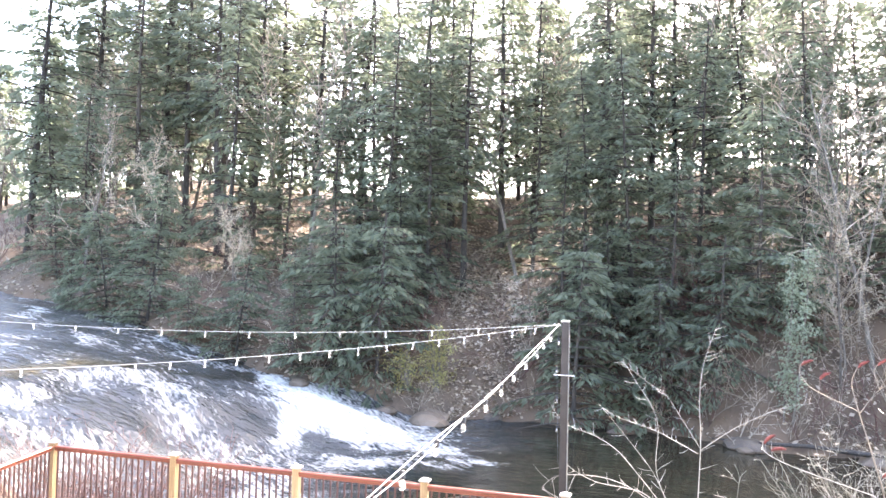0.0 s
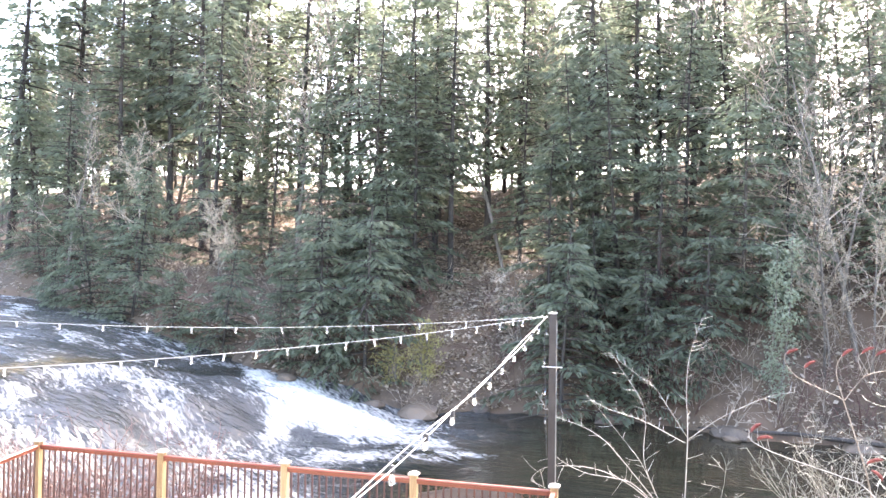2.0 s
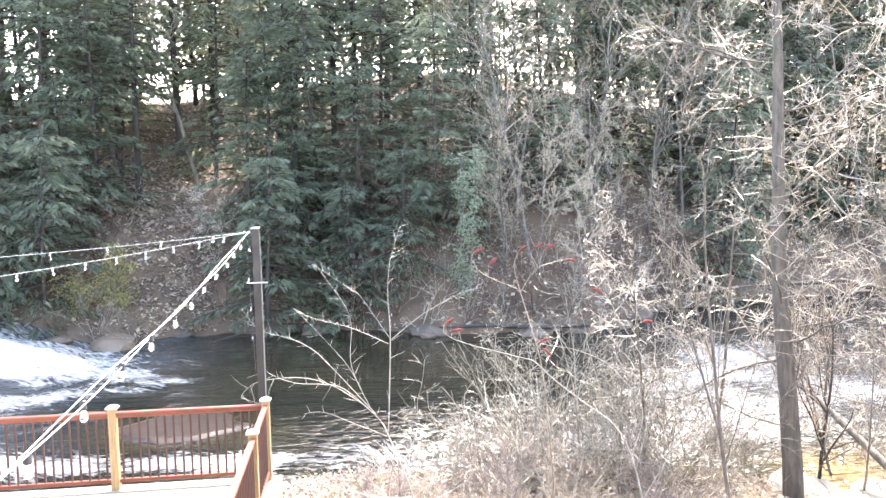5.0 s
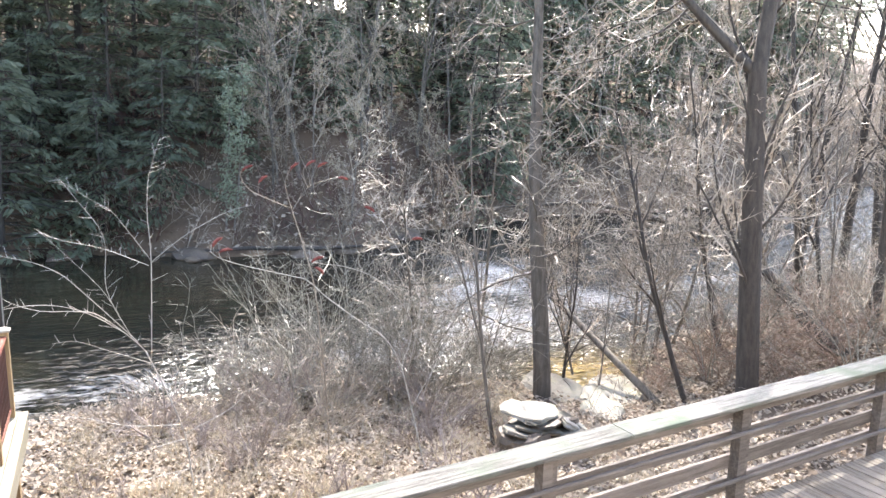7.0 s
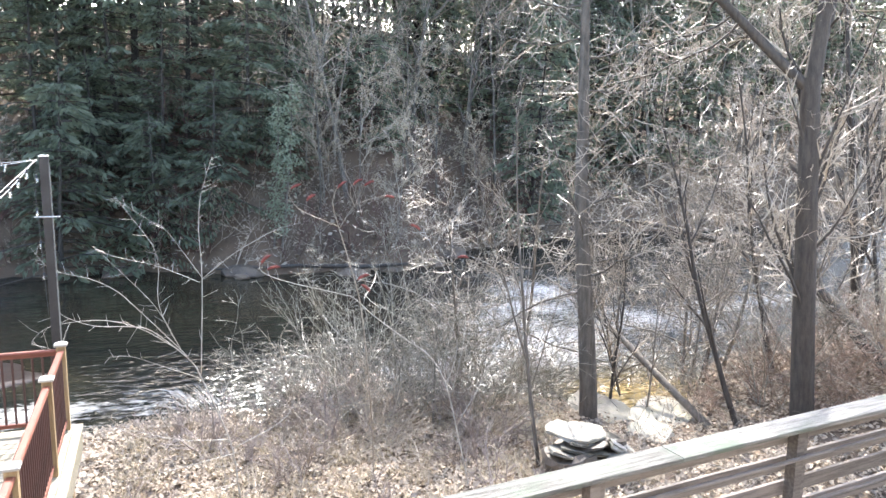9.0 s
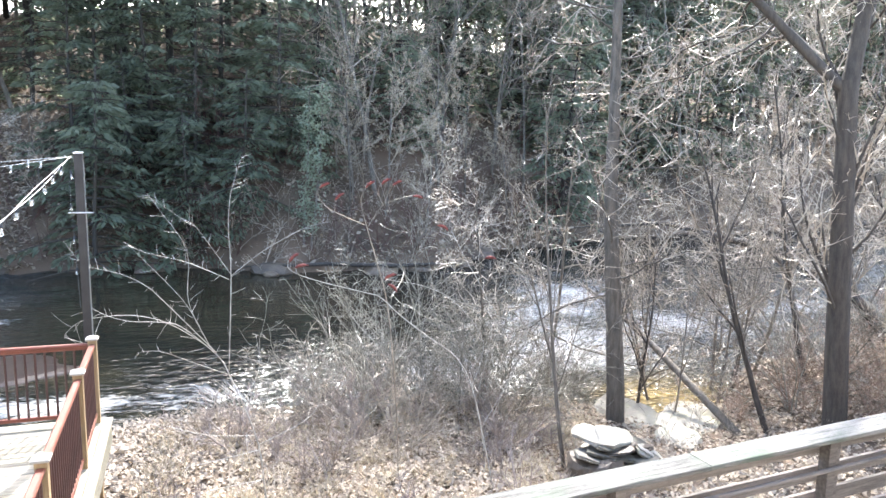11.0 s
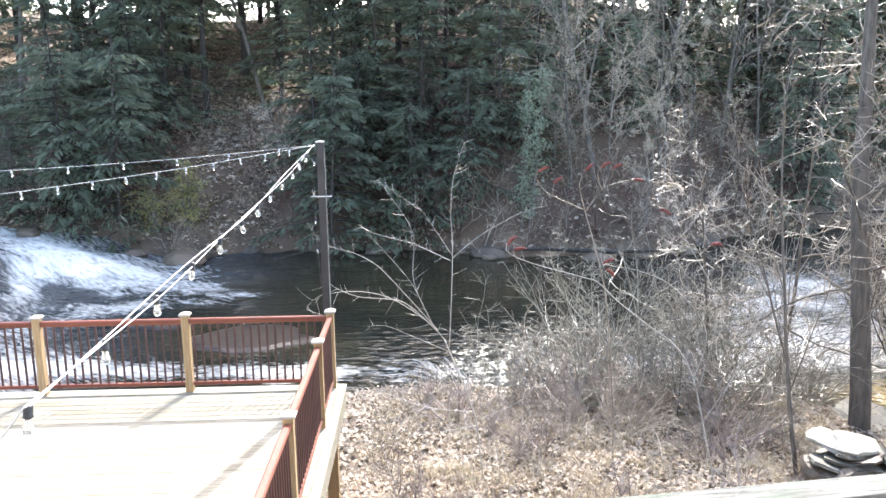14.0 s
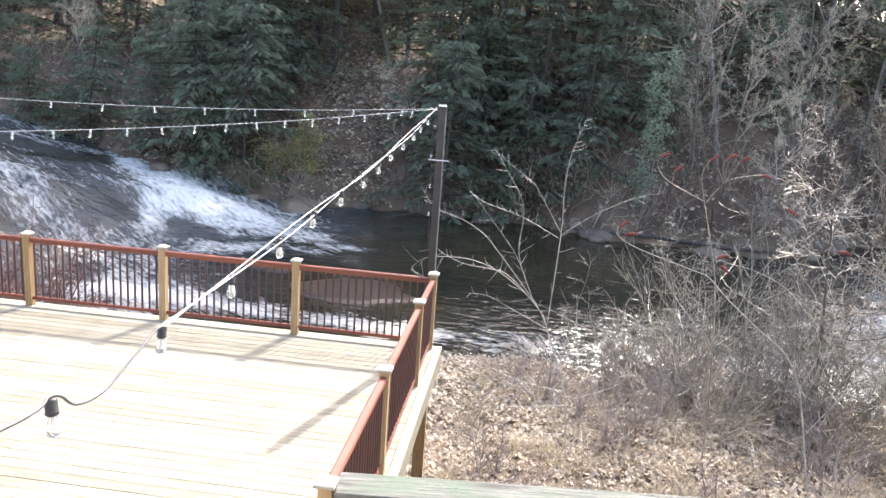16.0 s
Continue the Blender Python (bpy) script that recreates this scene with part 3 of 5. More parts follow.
def string_lights(points, spacing, first, label, count, thick=0.0033, extra=0.0, cable=CABLE, socket=socket_mesh, wires=1, bulb_scale=0.8):
    """A drooping cable through the points, with bulbs hung along it."""
    pts = []
    P = [Vector(p) for p in points]
    for i in range(len(P) - 1):
        p0, p1, p2, p3 = P[max(i - 1, 0)], P[i], P[i + 1], P[min(i + 2, len(P) - 1)]
        for k in range(12):
            t = k / 12
            pts.append(0.5 * ((2 * p1) + (p2 - p0) * t + (2 * p0 - 5 * p1 + 4 * p2 - p3) * t * t + (3 * p1 - p0 - 3 * p2 + p3) * t ** 3))
    pts.append(P[-1])
    ob = root("string_lights", label, "string lights", "string lights from the pole")
    for w in range(wires):
        tw = []
        for i, p in enumerate(pts):
            fade = 1.0 if 0 < i < len(pts) - 1 else 0.0
            a = i * 0.16 + w * math.pi
            tw.append(p + Vector((math.cos(a), 0.2 * math.sin(a), math.sin(a) * 0.8 + w * -1.2)) * extra * fade)
        part("cable", Build().tube(tw, [thick] * len(tw), 5).mesh("cable", cable, True), ob)
    run, nxt, made = 0.0, first, 0
    for a, b in zip(pts, pts[1:]):
        seg = (b - a).length
        while nxt <= run + seg and made < count:
            p = a + (b - a) * ((nxt - run) / seg)
            r = random.Random(made * 7 + count)
            near_wire = Matrix.Diagonal((bulb_scale,) * 3).to_4x4()
            bulb = part("bulb", bulb_mesh, ob, m=Matrix.Translation(p + Vector((0, 0, -thick - 0.003))) @ pose(0, 0, 0, r.uniform(-9, 9), r.uniform(-9, 9), 0) @ near_wire)
            bulb.visible_shadow = False
            part("socket", socket, bulb)
            part("filament", filament_mesh, bulb)
            nxt += spacing
            made += 1
        run += seg
    return ob


def droop(start, heading, length, low, end_z):
    d = Vector((math.cos(radians(heading)), math.sin(radians(heading)), 0))
    out = []
    for i in range(8):
        t = i / 7
        z = start.z * (1 - t) + end_z * t - 4 * low * t * (1 - t)
        p = start + d * (length * t)
        out.append((p.x, p.y, z))
    return out


HANG = Vector((-0.13, 0.12, 3.10))
string_lights(droop(HANG, 191, 10.4, 0.235, 3.12), 0.6, 0.42, "white cable string of clear round bulbs above the far railing", 17, socket=socket_pale, bulb_scale=0.52)
string_lights(droop(HANG, 221, 13.0, 0.365, 3.07), 0.33, 0.35, "white cable string of clear bulbs drooping across the deck", 36, socket=socket_pale, bulb_scale=0.52)
string_lights([(-0.13, 0.12, 3.11), (-0.10, -1.6, 2.995), (-0.09, -2.9, 2.905), (-0.08, -4.1, 2.835), (-0.08, -5.2, 2.785), (-0.08, -6.2, 2.735), (-0.08, -7.17, 2.70)],
              0.588, 0.807, "pair of pale cables with black sockets and clear bulbs", 12, thick=0.0036, extra=0.012, wires=2, bulb_scale=0.68)
string_lights([(-0.08, -7.17, 2.70), (-0.08, -7.37, 2.648), (-0.08, -7.50, 2.618), (-0.08, -7.63, 2.638), (-0.08, -7.73, 2.705), (-0.09, -7.93, 2.70), (-0.3, -8.9, 2.75), (-0.9, -10.2, 2.95), (-1.2, -11.44, 3.1)],
              0.56, 0.60, "slack grey end of the light cable with black sockets", 4, thick=0.0045, cable=CABLE2, bulb_scale=0.74)
string_lights([(-0.12, 0.15, 3.06), (-0.16, 0.15, 2.8), (-0.15, 0.15, 2.4), (-0.13, 0.15, 1.7), (-0.12, 0.15, 1.35)], 0.37, 0.12, "short string of bulbs hanging down the pole", 4, thick=0.003, cable=CABLE2, bulb_scale=0.6)

# ---- old grey boardwalk and its fence ----
WALK_A = math.atan2(0.57, 5.29)
U, N = Vector((math.cos(WALK_A), math.sin(WALK_A), 0)), Vector((-math.sin(WALK_A), math.cos(WALK_A), 0))
FENCE = Matrix.Translation(Vector((0.0, -5.155, 0))) @ Matrix.Rotation(WALK_A, 4, "Z")
fence = root("fence", "weathered grey timber fence with horizontal boards and algae", "fence", m=FENCE)
LEN = 15.0
for x0, x1 in ((0.06, 4.9), (4.904, 9.8), (9.804, LEN)):
    part("cap_board", Build().box(x0, -0.13, 0.965, x1, 0.13, 1.005, 0.006).mesh("cap_board", OLDCAP), fence, "pale grey cap board with green algae")
for z0, z1 in ((0.80, 0.955), (0.54, 0.675), (0.30, 0.435), (0.07, 0.205)):
    for x0, x1 in ((0.06, 6.375), (6.38, 10.91), (10.914, LEN)):
        part("board", Build().box(x0, 0.05, z0, x1, 0.088, z1, 0.005).mesh("board", OLDWOOD), fence)
for x in (1.80, 4.13, 6.40, 8.66, 10.92, 13.18):
    part("post", Build().box(x - 0.075, -0.055, -0.4, x + 0.02, 0.047, 0.962, 0.005).mesh("post", OLDWOOD), fence)
    part("post", Build().box(x + 0.024, -0.04, -0.4, x + 0.075, 0.047, 0.962, 0.005).mesh("post", OLDWOOD), fence)
for z in (0.70, 0.25):
    part("hand_rail", Build().tube([(0.06, -0.085, z), (LEN, -0.085, z)], [0.021, 0.021], 8).mesh("hand_rail", OLDWOOD), fence, "thin round grey rail")
boardwalk = root("boardwalk", "weathered grey boardwalk of cross boards", "boardwalk", kind="structure", m=FENCE)
for y in (-5.9, -3.0, -0.2):
    part("bearer", Build().box(0.3, y, -0.26, LEN, y + 0.1, -0.045).mesh("bearer", OLDWOOD), boardwalk)
for x in (0.4, 3.3, 6.2, 9.1, 12.0, 14.8):
    for y in (-0.15, -5.85):
        w = FENCE @ Vector((x, y, 0))
        part("support_post", Build().box(x - 0.07, y - 0.07, ground_at(w.x, w.y) - 0.2, x + 0.07, y + 0.07, -0.265, 0.005).mesh("support_post", OLDWOOD), boardwalk)

# ---- plain wall behind the camera ----
tagged(new("wall_south", Build().box(-20, -11.75, -3.2, 22, -11.45, 7.0).mesh("wall_south", SIDING)), "plain grey wall of the house behind the deck", "wall", kind="structure")

# ---- stones ----


def rock_mesh(name, sx, sy, sz, seed, material, flat=0.0, cuts=3):
    """A rounded, faceted stone."""
    bm = bmesh.new()
    bmesh.ops.create_icosphere(bm, subdivisions=cuts, radius=1.0)
    for v in bm.verts:
        p = v.co.copy()
        k = 1 + 0.22 * noise.noise(p * 1.3 + Vector((seed, 0, 0))) + 0.10 * noise.noise(p * 3.1 + Vector((0, seed, 0)))
        p *= k
        if flat:
            p.x, p.y = p.x * (1 + 0.25 * noise.noise(Vector((math.atan2(p.y, p.x) * 1.4, seed, 0)))), p.y
            p.z = math.copysign(min(abs(p.z), 1 - flat), p.z) / (1 - flat)
        v.co = (p.x * sx, p.y * sy, p.z * sz)
    me = bpy.data.meshes.new(name)
    bm.to_mesh(me)
    bm.free()
    me.materials.append(material)
    return me


def slab_mesh(name, sx, sy, thick, seed, material):
    """A broken flat slab with an uneven rim and a pitted top."""
    r = random.Random(seed)
    n = 18
    phase = [r.uniform(0, 6.28) for _ in range(4)]
    v, f = [], []
    rings = ((0.0, 0.80), (0.12, 0.97), (0.45, 1.0), (0.62, 0.93), (0.85, 0.98), (1.0, 0.90), (1.03, 0.55))
    for z, k in rings:
        for i in range(n):
            a = 2 * math.pi * i / n
            w = 1 + 0.16 * math.sin(2 * a + phase[0]) + 0.10 * math.sin(3 * a + phase[1]) + 0.07 * math.sin(7 * a + phase[2]) + r.uniform(-0.05, 0.05)
            v.append((math.cos(a) * sx * w * k, math.sin(a) * sy * w * k, (z + 0.12 * math.sin(2 * a + phase[3]) * (z > 0.5) + r.uniform(-.05, .05)) * thick))
    for j in range(len(rings) - 1):
        f += [(j * n + i, j * n + (i + 1) % n, (j + 1) * n + (i + 1) % n, (j + 1) * n + i) for i in range(n)]
    v += [(0, 0, 0), (0, 0, thick * 1.05)]
    e = (len(rings) - 1) * n
    f += [((i + 1) % n, i, len(v) - 2) for i in range(n)] + [(e + i, e + (i + 1) % n, len(v) - 1) for i in range(n)]
    me = bpy.data.meshes.new(name)
    me.from_pydata(v, [], f)
    me.materials.append(material)
    return me


PILE = Vector((7.85, 1.35, 0))
PILE.z = ground_at(PILE.x, PILE.y) - 0.05
pile = [  # x, y, z, half length, half width, thickness, tilt x, tilt y, turn, material
    (-0.46, -0.20, -0.05, 0.44, 0.36, 0.50, 0, 2, 10, DARKSTONE), (0.22, 0.0, 0.0, 0.55, 0.45, 0.28, 3, 0, 40, DARKSTONE), (0.55, 0.3, 0.02, 0.40, 0.40, 0.34, 0, 4, 0, STONE),
    (-0.42, -0.16, 0.44, 0.40, 0.32, 0.06, 4, 14, 15, STONE), (0.10, -0.14, 0.28, 0.58, 0.36, 0.07, 6, 13, 10, DARKSTONE), (0.42, -0.05, 0.30, 0.46, 0.36, 0.08, -4, 12, 120, STONE),
    (0.02, -0.02, 0.41, 0.56, 0.38, 0.06, 7, 13, 30, STONE), (0.42, 0.10, 0.40, 0.42, 0.34, 0.07, -6, 14, 60, DARKSTONE), (-0.02, 0.05, 0.50, 0.52, 0.38, 0.05, 5, 12, 150, DARKSTONE),
    (0.02, 0.08, 0.57, 0.50, 0.36, 0.06, 8, 10, 20, STONE), (0.58, -0.16, 0.36, 0.24, 0.26, 0.12, 26, 16, 40, PALESTONE), (-0.14, 0.14, 0.66, 0.46, 0.46, 0.075, 5, 3, 8, PALESTONE)]
for i, (x, y, z, a, b, t, rx, ry, rz, m) in enumerate(pile):
    tagged(new("stone_slab", slab_mesh("stone_slab", a, b, t, 30 + i, m)), "pale flat stone slab lying on the heap" if m is PALESTONE else "rough grey-brown stone slab in a stacked heap", "stone", "stone slab heap").matrix_basis = Matrix.Translation(PILE) @ pose(x, y, z, rx, ry, rz)
for i, (x, y, sx, sy, turn) in enumerate(((10.15, 4.35, 0.62, 1.15, 8), (10.95, 3.3, 0.95, 0.75, 20), (11.5, 4.1, 0.6, 0.5, -30), (10.2, 2.7, 0.6, 0.45, 50))):
    tagged(new("flat_rock", rock_mesh("flat_rock", sx, sy, 0.16, 74 + i * 1.9, PALESTONE, 0.6)), "pale flat rock sunk in the bank beside the pool", "rock", "flat bank rocks").matrix_basis = pose(x, y, max(ground_at(x, y), -2.78) - 0.06, 3, -3, turn)
for i, (x, y, sx, sy, turn) in enumerate(((-3.7, 11.0, 1.75, 1.25, 4), (-6.4, 12.4, 0.9, 0.4, -8))):
    tagged(new("river_rock", rock_mesh("river_rock", sx, sy, 0.13, 8 + i * 2.3, LEDGE, 0.5)), "flat brown wet rock ledge just above the river", "rock", "river rocks").matrix_basis = pose(x, y, -2.77, 0, 0, turn)
r = random.Random(5)
for i in range(14):
    x = r.uniform(-15, 16)
    y = float(far_shore(np.array([x]))[0]) + r.uniform(-0.7, 0.6)
    s = r.uniform(0.25, 0.8)
    z = float(water_level(np.array([x]), np.array([y]))[0])
    tagged(new("bank_rock", rock_mesh("bank_rock", s * 1.4, s, s * 0.55, i * 1.7, DARKSTONE, 0.0, 2)), "dark brown rock at the foot of the far bank", "rock", "far bank rocks").matrix_basis = pose(x, y, z + 0.05, 0, 0, r.uniform(0, 360))

# ---- trees and shrubs ----


def bend(p, d, length, r0, r1, steps, rng, wander, lift, acc, sides):
    """A wandering tapered limb; returns its points."""
    pts, radii = [p.copy()], [r0]
    d = d.normalized()
    for i in range(steps):
        d = (d + Vector((rng.uniform(-1, 1), rng.uniform(-1, 1), rng.uniform(-1, 1))) * wander + Vector((0, 0, lift))).normalized()
        p = p + d * (length / steps)
        pts.append(p.copy())
        radii.append(r0 + (r1 - r0) * (i + 1) / steps)
    acc.tube(pts, radii, sides, cap=False)
    return pts, radii, d


def sprout(pts, radii, d, length, level, rng, wood, twigs, spec):
    """Side limbs of a limb, down to fine twigs."""
    n = spec["count"][level]
    for i in range(n):
        t = spec["from"][level] + (1 - spec["from"][level]) * (i + rng.random()) / n
        k = min(int(t * (len(pts) - 1)), len(pts) - 2)
        f = t * (len(pts) - 1) - k
        p = pts[k].lerp(pts[k + 1], f)
        axis = (pts[k + 1] - pts[k]).normalized()
        side = axis.orthogonal().normalized()
        side = Matrix.Rotation(rng.uniform(0, 2 * math.pi), 3, axis) @ side
        a = radians(rng.uniform(*spec["angle"][level]))
        nd = (axis * math.cos(a) + side * math.sin(a)).normalized()
        nl = length * spec["ratio"][level] * rng.uniform(0.6, 1.15) * (1.15 - 0.55 * t)
        nr = min(radii[k] * 0.65, spec["radius"][level])
        last = level + 1 >= len(spec["count"])
        acc = twigs if level >= spec["twig_level"] else wood
        if last and spec["steps"][level] == 1:
            acc.spike(p, nd, nl, nr)
            continue
        q, rr, dd = bend(p, nd, nl, nr, max(nr * 0.35, spec["tip"]), spec["steps"][level], rng, spec["wander"], spec["lift"], acc, 3 if level else 4)
        if not last:
            sprout(q, rr, dd, nl, level + 1, rng, wood, twigs, spec)


BARE = dict(count=(9, 6, 3, 2), angle=((30, 65), (30, 70), (25, 70), (25, 70)), ratio=(0.42, 0.5, 0.5, 0.5), radius=(0.06, 0.03, 0.019, 0.013), steps=(5, 3, 1, 1), tip=0.010, wander=0.16, lift=0.06, twig_level=1)
BARE["from"] = (0.3, 0.15, 0.1, 0.1)
THICKET = dict(count=(6, 5, 3), angle=((25, 65), (30, 75), (30, 80)), ratio=(0.5, 0.5, 0.45), radius=(0.014, 0.010, 0.0075), steps=(3, 2, 1), tip=0.004, wander=0.2, lift=0.02, twig_level=0)
FINE = dict(count=(10, 6, 5, 3), angle=((22, 48), (30, 60), (25, 70), (25, 70)), ratio=(0.33, 0.5, 0.5, 0.5), radius=(0.04, 0.018, 0.010, 0.007), steps=(6, 4, 2, 1), tip=0.004, wander=0.13, lift=0.08, twig_level=1)
FINE["from"] = (0.25, 0.15, 0.1, 0.1)
FARBRUSH = dict(count=(4, 3, 2), angle=((25, 65), (30, 75), (30, 80)), ratio=(0.5, 0.5, 0.5), radius=(0.022, 0.016, 0.012), steps=(3, 1, 1), tip=0.006, wander=0.2, lift=0.02, twig_level=0)
FARBRUSH["from"] = (0.15, 0.1, 0.1)
DENSE = dict(count=(15, 7, 5, 3), angle=((45, 85), (35, 70), (30, 75), (30, 75)), ratio=(0.38, 0.5, 0.5, 0.5), radius=(0.035, 0.02, 0.013, 0.010), steps=(6, 4, 3, 1), tip=0.005, wander=0.22, lift=0.0, twig_level=1)
DENSE["from"] = (0.14, 0.12, 0.1, 0.1)
SPARSE = dict(count=(7, 4, 2), angle=((18, 40), (25, 50), (25, 60)), ratio=(0.35, 0.45, 0.45), radius=(0.014, 0.008, 0.006), steps=(6, 4, 2), tip=0.004, wander=0.08, lift=0.08, twig_level=1)
SPARSE["from"] = (0.2, 0.15, 0.1)
THICKET["from"] = (0.15, 0.1, 0.1)
CURLY = dict(count=(26, 8, 6, 3), angle=((55, 95), (40, 80), (35, 85), (30, 85)), ratio=(0.29, 0.5, 0.5, 0.5), radius=(0.026, 0.012, 0.0075, 0.0055), steps=(7, 5, 4, 1), tip=0.004, wander=0.30, lift=0.0, twig_level=1)
CURLY["from"] = (0.22, 0.1, 0.1, 0.1)
LACE = dict(count=(17, 6, 5, 2), angle=((45, 95), (40, 80), (35, 85), (30, 85)), ratio=(0.36, 0.5, 0.5, 0.5), radius=(0.026, 0.015, 0.011, 0.009), steps=(7, 4, 3, 2), tip=0.0045, wander=0.30, lift=-0.01, twig_level=1)
LACE["from"] = (0.18, 0.1, 0.1, 0.1)
SPRAWL = dict(count=(6, 5, 3), angle=((35, 85), (35, 80), (30, 80)), ratio=(0.55, 0.5, 0.5), radius=(0.014, 0.011, 0.0095), steps=(6, 4, 2), tip=0.004, wander=0.26, lift=0.0, twig_level=0)
SPRAWL["from"] = (0.1, 0.1, 0.1)


def bare_tree(label, height, r0, seed, bark, twig, spec=BARE, group="bare trees", lean=0.05, forks=1):
    rng = random.Random(seed)
    ob = root("bare_tree", label, "tree", group)
    wood, twigs = Build(), Build()
    d = Vector((rng.uniform(-lean, lean), rng.uniform(-lean, lean), 1))
    pts, radii, dd = bend(Vector((0, 0, -0.3)), d, height, r0, r0 * 0.2, 12, rng, 0.05, 0.02, wood, 8)
    sprout(pts, radii, dd, height, 0, rng, wood, twigs, spec)
    for j in range(forks - 1):
        k = 4 + j
        q, rr, d2 = bend(pts[k], Vector((rng.uniform(-1, 1), rng.uniform(-0.6, 0.6), 1.3)), height * 0.55, radii[k] * 0.75, r0 * 0.15, 8, rng, 0.06, 0.03, wood, 6)
        sprout(q, rr, d2, height * 0.6, 0, rng, wood, twigs, spec)
    part("trunk", wood.mesh("trunk", bark, True), ob)
    part("crown", twigs.mesh("crown", twig), ob, "leafless crown of fine twigs")
    return ob


def shrub(label, height, stems, seed, twig, spec=THICKET, lean=0.7, group="bare shrubs"):
    rng = random.Random(seed)
    ob = root("shrub", label, "shrub", group)
    wood, twigs = Build(), Build()
    for i in range(stems):
        a = rng.uniform(0, 2 * math.pi)
        k = rng.uniform(0.1, lean)
        p = Vector((math.cos(a) * 0.25 * rng.random(), math.sin(a) * 0.25 * rng.random(), -0.1))
        h = height * rng.uniform(0.6, 1.1)
        pts, radii, dd = bend(p, Vector((math.cos(a) * k, math.sin(a) * k, 1)), h, rng.uniform(0.010, 0.020), 0.004, 8, rng, 0.13, -0.03, wood, 4)
        sprout(pts, radii, dd, h, 0, rng, wood, twigs, spec)
    part("trunk", wood.mesh("trunk", twig, True), ob)
    part("crown", twigs.mesh("crown", twig), ob)
    return ob


def blades(base, along, size, width, rng_np, droop_amount=0.0):
    """Pointed four-cornered leaves from arrays of base points and directions."""
    n = len(base)
    side = np.cross(along, rng_np.normal(size=(n, 3)))
    side /= np.linalg.norm(side, axis=1)[:, None] + 1e-9
    mid_p = base + along * size[:, None] * 0.45 + np.array([0, 0, -1]) * (size * droop_amount * 0.3)[:, None]
    tip = base + along * size[:, None] + np.array([0, 0, -1]) * (size * droop_amount)[:, None]
    v = np.stack([base, mid_p + side * width[:, None] * 0.5, tip, mid_p - side * width[:, None] * 0.5], 1).reshape(-1, 3)
    f = np.arange(4 * n).reshape(-1, 4)
    return v, f


def hemlock(label, height, r0, seed, crown_from=0.1, reach=2.6, material=None, density=1.0, group="evergreens", gaps=0.15, tuft=0.28):
    rng, rn = random.Random(seed), np.random.default_rng(seed)
    ob = root("evergreen_tree", label, "tree", group)
    wood = Build()
    pts, radii, _ = bend(Vector((0, 0, -0.4)), Vector((rng.uniform(-.03, .03), rng.uniform(-.03, .03), 1)), height, r0, 0.02, 14, rng, 0.018, 0.02, wood, 8)
    base, along = [], []
    z = height * crown_from
    while z < height - 0.3:
        rel = (z - height * crown_from) / (height * (1 - crown_from))
        for j in range(rng.randint(3, 5)):
            dead = rng.random() < gaps
            a = rng.uniform(0, 2 * math.pi)
            long = (reach * (1 - rel) ** 0.6 + 0.35) * rng.uniform(0.35, 1.15)
            k = min(int(z / height * 14), 13)
            p = pts[k].lerp(pts[k + 1], z / height * 14 - k)
            d = Vector((math.cos(a), math.sin(a), rng.uniform(0.0, 0.35)))
            q, rr, _ = bend(p, d, long, 0.012 + 0.012 * long, 0.004, 3, rng, 0.12, -0.15, wood, 3)
            if dead:
                continue
            steps = max(3, int(long / 0.165 * density))
            for s in range(steps):
                t = 0.18 + 0.82 * (s + rng.random()) / steps
                i = min(int(t * 3), 2)
                c = q[i].lerp(q[i + 1], t * 3 - i)
                ax = (q[i + 1] - q[i]).normalized()
                sd = ax.cross(Vector((0, 0, 1)))
                w = (1.1 - t) * 0.75 + 0.15
                for m_ in range(5):
                    sgn = rng.choice((-1, 1))
                    o = rng.random() * w * 0.8
                    base.append(c + sd * sgn * o + Vector((0, 0, rng.uniform(-0.10, 0.04) - o * 0.15)))
                    along.append((ax * rng.uniform(0.4, 1.0) + sd * sgn * rng.uniform(0.2, 1.0) + Vector((0, 0, rng.uniform(-0.35, 0.1)))).normalized())
        z += rng.uniform(0.22, 0.42) * (1.0 if rel < 0.8 else 0.7)
    base, along = np.array([tuple(v) for v in base]), np.array([tuple(v) for v in along])
    size = tuft * rn.uniform(0.6, 1.25, len(base))
    v, f = blades(base, along, size, size * 0.34, rn, 0.25)
    part("trunk", wood.mesh("trunk", DARKBARK, True), ob)
    part("crown", mesh_np("crown", v, f, material or HEMLOCK), ob)
    return ob


def stand(ob, x, y, turn=0, scale=1.0, sink=0.0, tip=(0, 0)):
    return pose(x, y, ground_at(x, y) - sink, tip[0], tip[1], turn) @ Matrix.Diagonal((scale, scale, scale, 1))


def in_clearing(x, y):
    """The open, sunlit strip that runs up the far hillside."""
    k = (x - 1.24) / (y + 9.5)
    return y > 21.5 and -0.268 < k < -0.198


